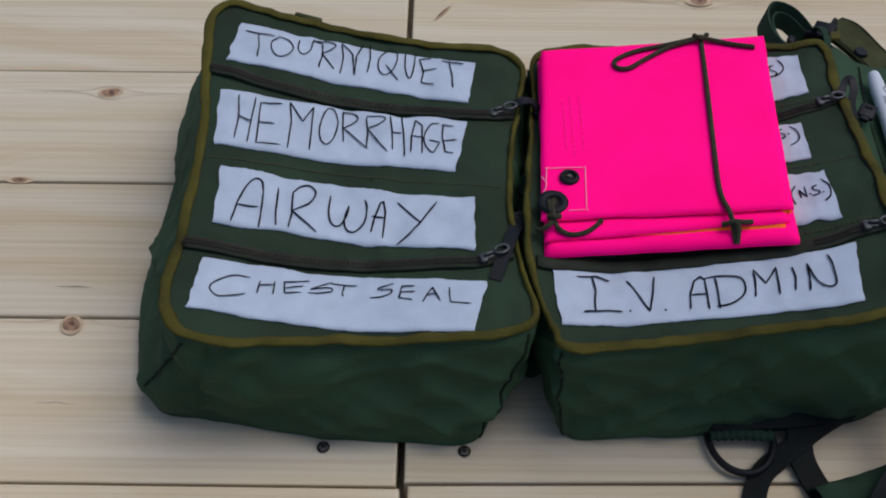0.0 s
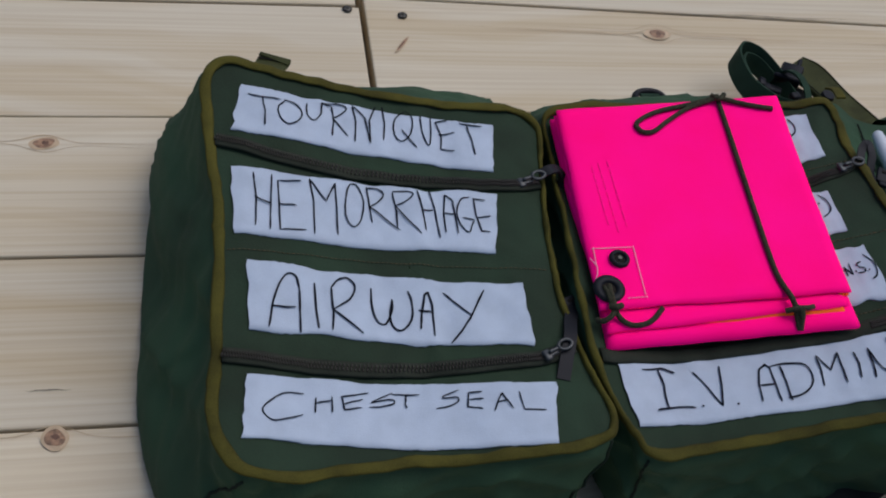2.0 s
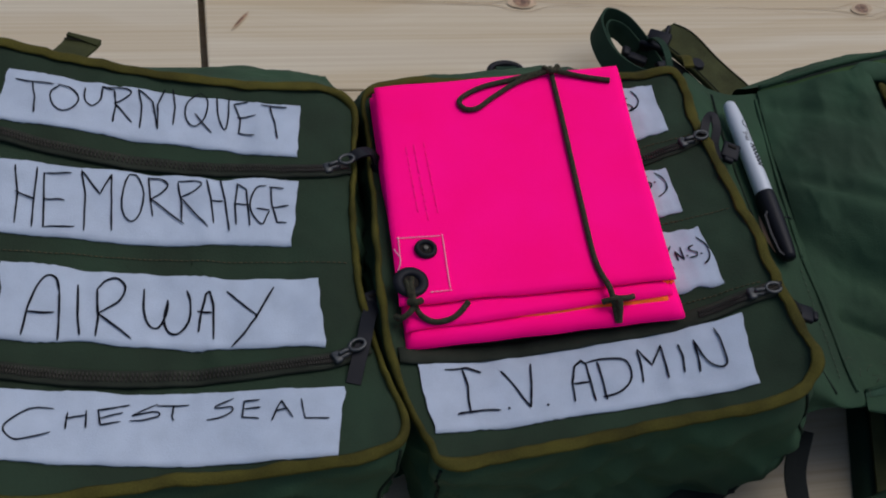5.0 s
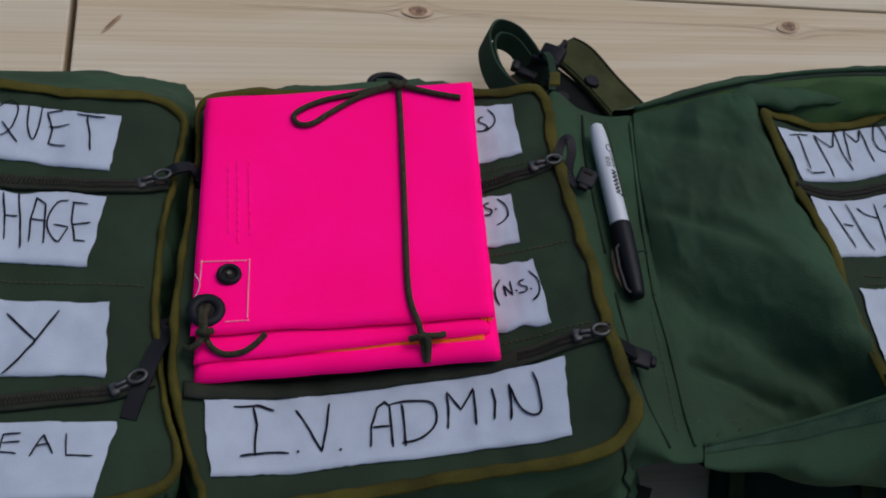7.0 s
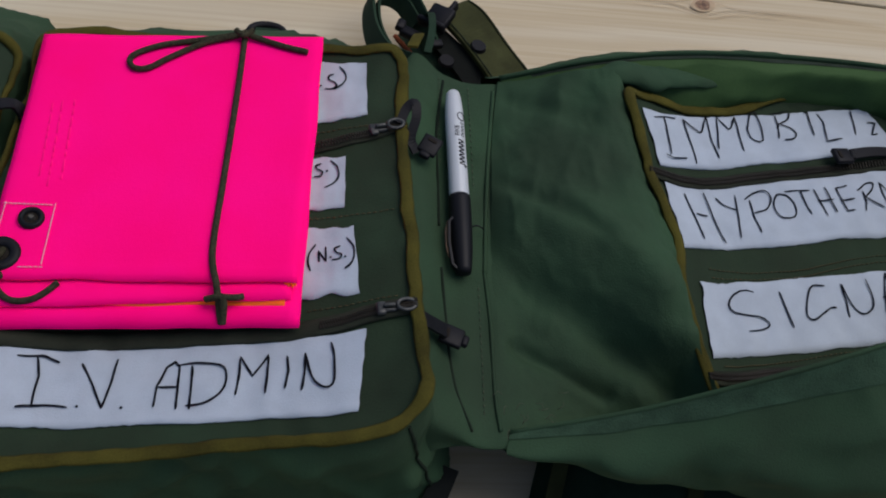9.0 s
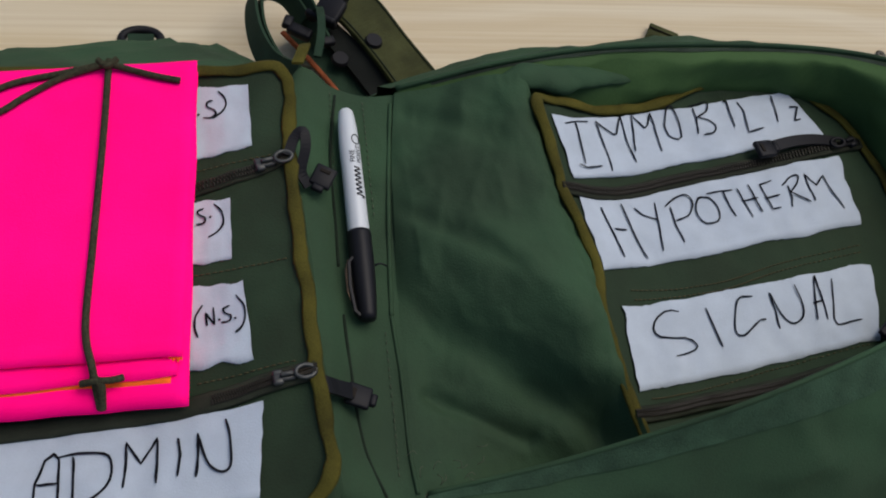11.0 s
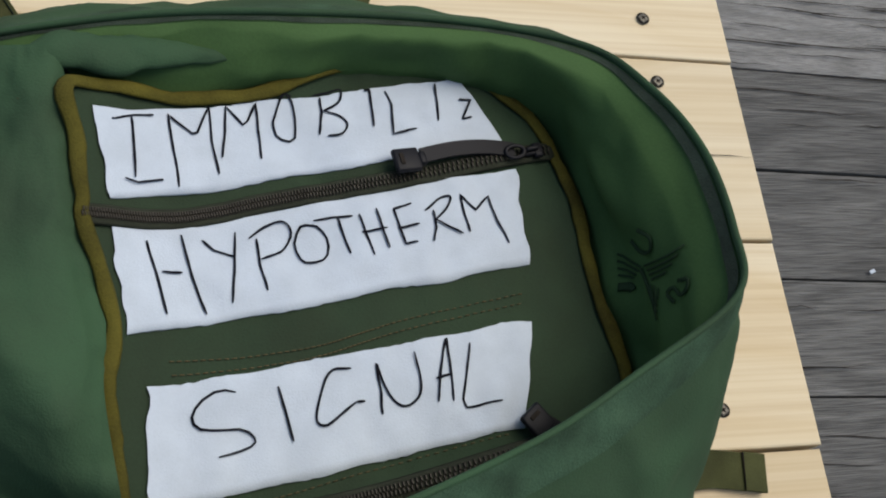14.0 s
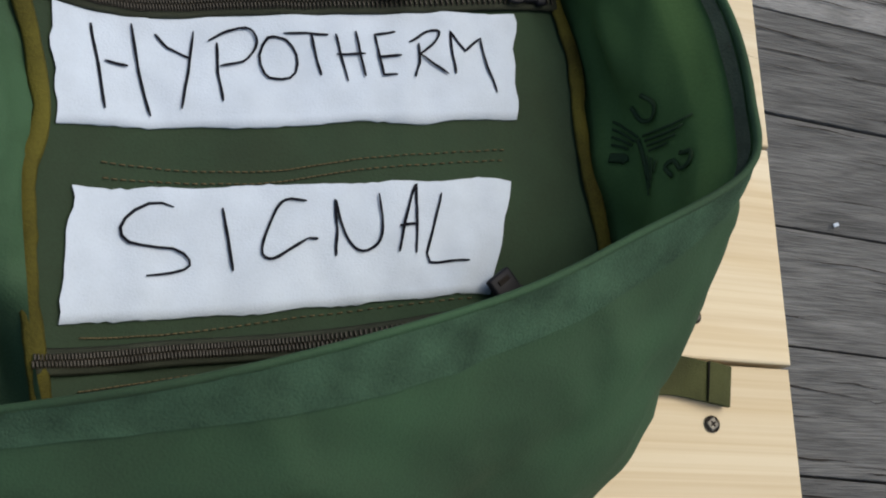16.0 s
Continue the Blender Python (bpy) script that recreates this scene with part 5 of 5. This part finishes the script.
# cloth of the slack flap rolled over the back edge of the inner panel
roll = curve([(0.531, 0.594, 0.122), (0.542, 0.600, 0.127), (0.566, 0.600, 0.125), (0.590, 0.604, 0.121), (0.615, 0.607, 0.117), (0.640, 0.613, 0.111), (0.662, 0.618, 0.104)], 70)
rolled = tube(roll, 0.0095, 0.0060, 22)
for k, v in enumerate(rolled.vertices):
    i, t = k // 22, (k // 22) / 69
    p = roll[min(i, 69)]
    q = Vector((v.co.x * 60, v.co.y * 60, v.co.z * 90))
    swell = (0.35 + 0.65 * math.sin(math.pi * min(1, t * 1.3 + 0.12))) * (1 + 0.28 * noise.noise(q) + 0.16 * noise.noise(q * 2.3))
    v.co = p + (v.co - p) * swell
part("rolled_fold", rolled, NYLON, bag, "crumpled green cloth fold")

# padded strap and buckles half under the bag
pad_rows = []
for a, b, h in ((0.0, 0.0, 0.002), (0.02, 0.0, 0.016), (0.35, 0.0, 0.021), (0.65, 0.0, 0.021), (0.98, 0.0, 0.016), (1.0, 0.0, 0.002)):
    pad_rows.append([V((0.474 + 0.034 * t + 0.24 * a, 0.300 + 0.105 * t - 0.020 * a, h)) for t in [k / 29 for k in range(30)]])
for r in pad_rows[1:-1]:
    for v in r:
        v.z += folds(v, 0.002, 26, 3)
under_pad = part("under_pad", grid("under_pad", pad_rows), DARK_WEB, bag, "dark padded strap under the flap")
for a in (0.05, 0.42):
    part("edge_tape", strap([V((0.474 + 0.034 * t + 0.24 * a, 0.300 + 0.105 * t - 0.020 * a, 0.0225)) for t in [k / 11 for k in range(12)]], 0.010, 0.002, V((1, -0.28, 0))), WEBBING, under_pad, "olive edge tape")
for x, y, turn in ((0.684, 0.712, 5), (0.314, 0.724, 0)):
    oval = [pose(x, y, 0.008, 0, 0, turn) @ V((0.0135 * math.cos(t), 0.0085 * math.sin(t), 0)) for t in [k * math.tau / 32 for k in range(32)]]
    ringed = part("strap_ring", tube(oval, 0.0032, 0.0032, 8, True), BLACK, bag, "black oval strap ring")
    part("ring_web", strap([V((x, y + 0.002, 0.010)), V((x, y - 0.02, 0.012)), V((x, y - 0.045, 0.02))], 0.018, 0.003, V((1, 0, 0))), DARK_WEB, ringed)

# ---- folded signal panel ----
panel = thing("signal_panel", (0, 0, 0), "fluorescent pink signal cloth folded square and tied with olive cord", "signal panel")


def slab(corners, lo, hi, soft, seed, n=44):
    """A folded layer of cloth with rounded edges, lying on the middle pocket."""
    tl, tr, br, bl = [V((*c, 0)) for c in corners]
    rows = []
    for i in range(-1, n + 2):
        row = []
        for j in range(-1, n + 2):
            u, v = min(1, max(0, j / n)), min(1, max(0, i / n))
            wob = 0.004 * noise.noise(V((u * 5, v * 5, seed)))
            p = bl.lerp(br, u).lerp(tl.lerp(tr, u), v)
            if v in (0, 1):
                p.y += wob * 0.4
            if u in (0, 1):
                p.x += wob * 0.3
            base = panel_rest(p.x, p.y)
            e = min(u, 1 - u) * 0.17, min(v, 1 - v) * 0.19
            d = min(1, min(e) / soft)
            rise = math.sqrt(max(0, 1 - (1 - d) ** 2))
            skirt = i in (-1, n + 1) or j in (-1, n + 1)
            z = base + (lo if skirt else lo + (hi - lo) * (0.45 + 0.55 * rise) + 0.0008 * noise.noise(V((u * 4, v * 4, seed + 2))))
            row.append(V((p.x, p.y, z)))
        rows.append(row)
    return grid("slab", rows)


part("bottom_fold", slab([(0.1745, 0.611), (0.3505, 0.6105), (0.3395, 0.4005), (0.1705, 0.4055)], 0.0012, 0.0080, 0.005, 1), PINK, panel)
part("orange_layer", slab([(0.178, 0.606), (0.345, 0.606), (0.3312, 0.4112), (0.1775, 0.4165)], 0.0080, 0.0092, 0.002, 2), ORANGE, panel, "fluorescent orange reverse side")
part("middle_fold", slab([(0.1755, 0.609), (0.3470, 0.609), (0.3345, 0.4146), (0.1705, 0.4135)], 0.0092, 0.0118, 0.002, 3), PINK, panel)
part("orange_edge", slab([(0.330, 0.434), (0.3372, 0.434), (0.3368, 0.4214), (0.331, 0.4228)], 0.0112, 0.0126, 0.002, 6, 20), ORANGE, panel, "fluorescent orange reverse side")
part("top_fold", slab([(0.1765, 0.6105), (0.3500, 0.6105), (0.3375, 0.4225), (0.1685, 0.4300)], 0.0134, 0.0162, 0.003, 4), PINK, panel)


def pink_z(x, y):
    return panel_rest(x, y) + 0.0166


def eyelet(x, y, r, hole, name, label_text, dome=False):
    rows = []
    for rr, zz in ((r, 0.0), (r * 0.97, 0.0012), (r * 0.8, 0.0022), (hole * 1.25, 0.0022), (hole, 0.0012), (hole * 0.9, -0.0008)):
        rows.append([V((x + rr * math.cos(t), y + rr * math.sin(t), pink_z(x, y) + zz)) for t in [k * math.tau / 32 for k in range(32)]])
    e = part(name, grid(name, rows, closed=True), BLACK, panel, label_text)
    bm = bmesh.new()
    bmesh.ops.create_circle(bm, cap_ends=True, radius=hole * 0.98, segments=24, matrix=pose(x, y, pink_z(x, y) + 0.0003))
    part("eye", bm, HOLE, e)
    if dome:
        bm = bmesh.new()
        bmesh.ops.create_cone(bm, cap_ends=True, segments=20, radius1=hole * 0.55, radius2=hole * 0.35, depth=0.002, matrix=pose(x, y, pink_z(x, y) + 0.0012))
        part("stud", bm, STEEL, e)
    return e


eyelet(0.1902, 0.4683, 0.0074, 0.0040, "snap_socket", "black snap socket", True)
eyelet(0.1773, 0.4445, 0.0112, 0.0050, "grommet", "large black grommet")


def cord(points, parent=panel, r=0.0019):
    return part("cord", tube(curve(points, 12 * len(points)), r, r, 8), CORD, parent, "olive drab cord")


def P(x, y, lift=0.0015):
    return (x, y, pink_z(x, y) + lift)


cord([P(0.301, 0.612, 0.001), P(0.2985, 0.562), P(0.294, 0.493), P(0.291, 0.443), P(0.2945, 0.420, 0.001), (0.2965, 0.409, 0.126), (0.298, 0.402, 0.121)])
cord([P(0.300, 0.608, 0.003), P(0.276, 0.604), P(0.250, 0.599), P(0.233, 0.590), P(0.234, 0.581), P(0.243, 0.580), P(0.256, 0.589), P(0.276, 0.601), P(0.298, 0.607, 0.003)])
cord([P(0.300, 0.608, 0.003), P(0.318, 0.6015), P(0.330, 0.597), P(0.340, 0.594)])
cord([P(0.295, 0.610, 0.004), P(0.300, 0.6045, 0.005), P(0.3055, 0.610, 0.004)])
cord([(0.289, 0.4135, 0.127), (0.2965, 0.4125, 0.1315), (0.304, 0.4135, 0.130), (0.309, 0.415, 0.129)])
cord([(0.2945, 0.4155, 0.129), (0.2985, 0.411, 0.1305), (0.2985, 0.402, 0.121)], r=0.0022)
cord([P(0.1785, 0.448, -0.001), P(0.1765, 0.440, 0.003), P(0.1765, 0.431, 0.003), P(0.177, 0.426, 0.001)])
cord([P(0.1745, 0.447, -0.001), P(0.1745, 0.439, 0.003), P(0.1755, 0.430, 0.002)])
cord([(0.1655, 0.424, 0.108), (0.1685, 0.4205, 0.112), (0.1735, 0.4225, 0.115), (0.1765, 0.427, 0.116)])
cord([(0.1765, 0.428, 0.115), (0.180, 0.421, 0.113), (0.187, 0.4165, 0.112), (0.196, 0.4165, 0.113), (0.203, 0.420, 0.114), (0.210, 0.427, 0.115)])
cord([P(0.173, 0.4285, 0.003), P(0.177, 0.4265, 0.005), P(0.181, 0.4285, 0.003)], r=0.0022)
for a, b in (((0.1745, 0.479), (0.202, 0.477)), ((0.202, 0.477), (0.200, 0.435)), ((0.200, 0.435), (0.186, 0.4355)), ((0.1745, 0.479), (0.1735, 0.464))):
    stitches([a, b], lambda x, y: pink_z(x, y) - 0.0004, THREAD, panel, 0.0024, 0.0022, 0.00028)
stitches([(0.171, 0.470), (0.1735, 0.464), (0.1725, 0.458), (0.1700, 0.452), (0.172, 0.449)], lambda x, y: pink_z(x, y) - 0.0004, THREAD, panel, 0.0022, 0.0024, 0.0003, name="loose_thread")
bars = []
for x, y0, y1 in ((0.190, 0.500, 0.553), (0.1955, 0.491, 0.555), (0.2025, 0.497, 0.556)):
    y = y1
    while y > y0:
        d = random.uniform(0.003, 0.009)
        bars.append(rounded(0.0011, d, 0.0002, 0.00005, pose(x, y - d / 2, pink_z(x, y) + 0.0001), 1))
        y -= d + random.uniform(0.001, 0.003)
part("faded_print", join(bars), FAINT_PRINT, panel, "faded printed lines")

# ---- marker pen ----
marker = thing("marker_pen", (0, 0, 0), "capped permanent marker with grey-white barrel and black cap", "marker")
PEN = look((0.4358, 0.588, 0.1105), (0.4359, 0.4510, 0.1070))


def turned(profile, seg=28):
    """A body turned about the pen's axis: pairs of distance along it and radius."""
    rows = [[PEN @ V((r * math.cos(t), r * math.sin(t), -d)) for t in [k * math.tau / seg for k in range(seg)]] for d, r in profile]
    return grid("turned", rows, closed=True)


part("barrel", turned([(0.0, 0.0005), (0.0006, 0.003), (0.002, 0.0042), (0.006, 0.0049), (0.014, 0.0056), (0.022, 0.0060), (0.084, 0.0062), (0.085, 0.0058)]), BARREL, marker)
cap = part("cap", turned([(0.0835, 0.0058), (0.0838, 0.0068), (0.086, 0.0069), (0.105, 0.0068), (0.125, 0.0060), (0.135, 0.0050), (0.1375, 0.0044), (0.138, 0.0020), (0.138, 0.0003)]), CAP, marker, "glossy black cap")
part("clip", strap([V((0.4305, 0.487, 0.1105)), V((0.4280, 0.484, 0.1105)), V((0.4275, 0.470, 0.1095)), V((0.4290, 0.455, 0.1085)), V((0.4315, 0.4525, 0.108))], 0.0035, 0.0016, V((0, 0, 1))), CAP, cap, "black pocket clip")


def on_pen(d, a, lift=0.00025):
    """A place on the barrel, d along it and a degrees round from its top towards +x."""
    r = 0.0061 + lift
    up = (PEN.to_3x3() @ V((0, 1, 0))).normalized()
    if up.z < 0:
        up = -up
    axis = (PEN.to_3x3() @ V((0, 0, -1))).normalized()
    sidev = V((1, 0, 0))
    return PEN.translation + axis * d + up * r * math.cos(radians(a)) + sidev * r * math.sin(radians(a))


def pen_text(text, d0, a0, size, parent, mat):
    """Printed words along the barrel, read from the cap towards the end."""
    cu = bpy.data.curves.new("words", "FONT")
    cu.body, cu.size, cu.extrude = text, size, 0.0
    tmp = bpy.data.objects.new("words", cu)
    me = bpy.data.meshes.new_from_object(tmp)
    bpy.data.objects.remove(tmp)
    for v in me.vertices:
        v.co = on_pen(d0 - v.co.x, a0 - math.degrees(v.co.y / 0.0061) * 1.0)
    return part("printing", me, mat, parent, "small black print " + text)


barrel_print = pen_text("FINE", 0.0405, 14, 0.0042, marker, INK)
pen_text("POINT", 0.0405, 50, 0.0040, marker, INK)
# trade mark as a plain running line
wave = [on_pen(0.064 - 0.0205 * k / 40, 20 + 17 * math.sin(k * 1.05) + (14 if k < 4 else 0), 0.0002) for k in range(41)]
part("trade_mark", tube(wave, 0.0005, 0.0002, 5), INK, marker, "black running mark")
oval = [on_pen(0.0245 + 0.0032 * math.cos(t), 32 + 24 * math.sin(t), 0.0002) for t in [k * math.tau / 24 for k in range(24)]]
part("seal_mark", tube(oval, 0.0003, 0.0002, 5, True), INK, marker, "small round printed seal")
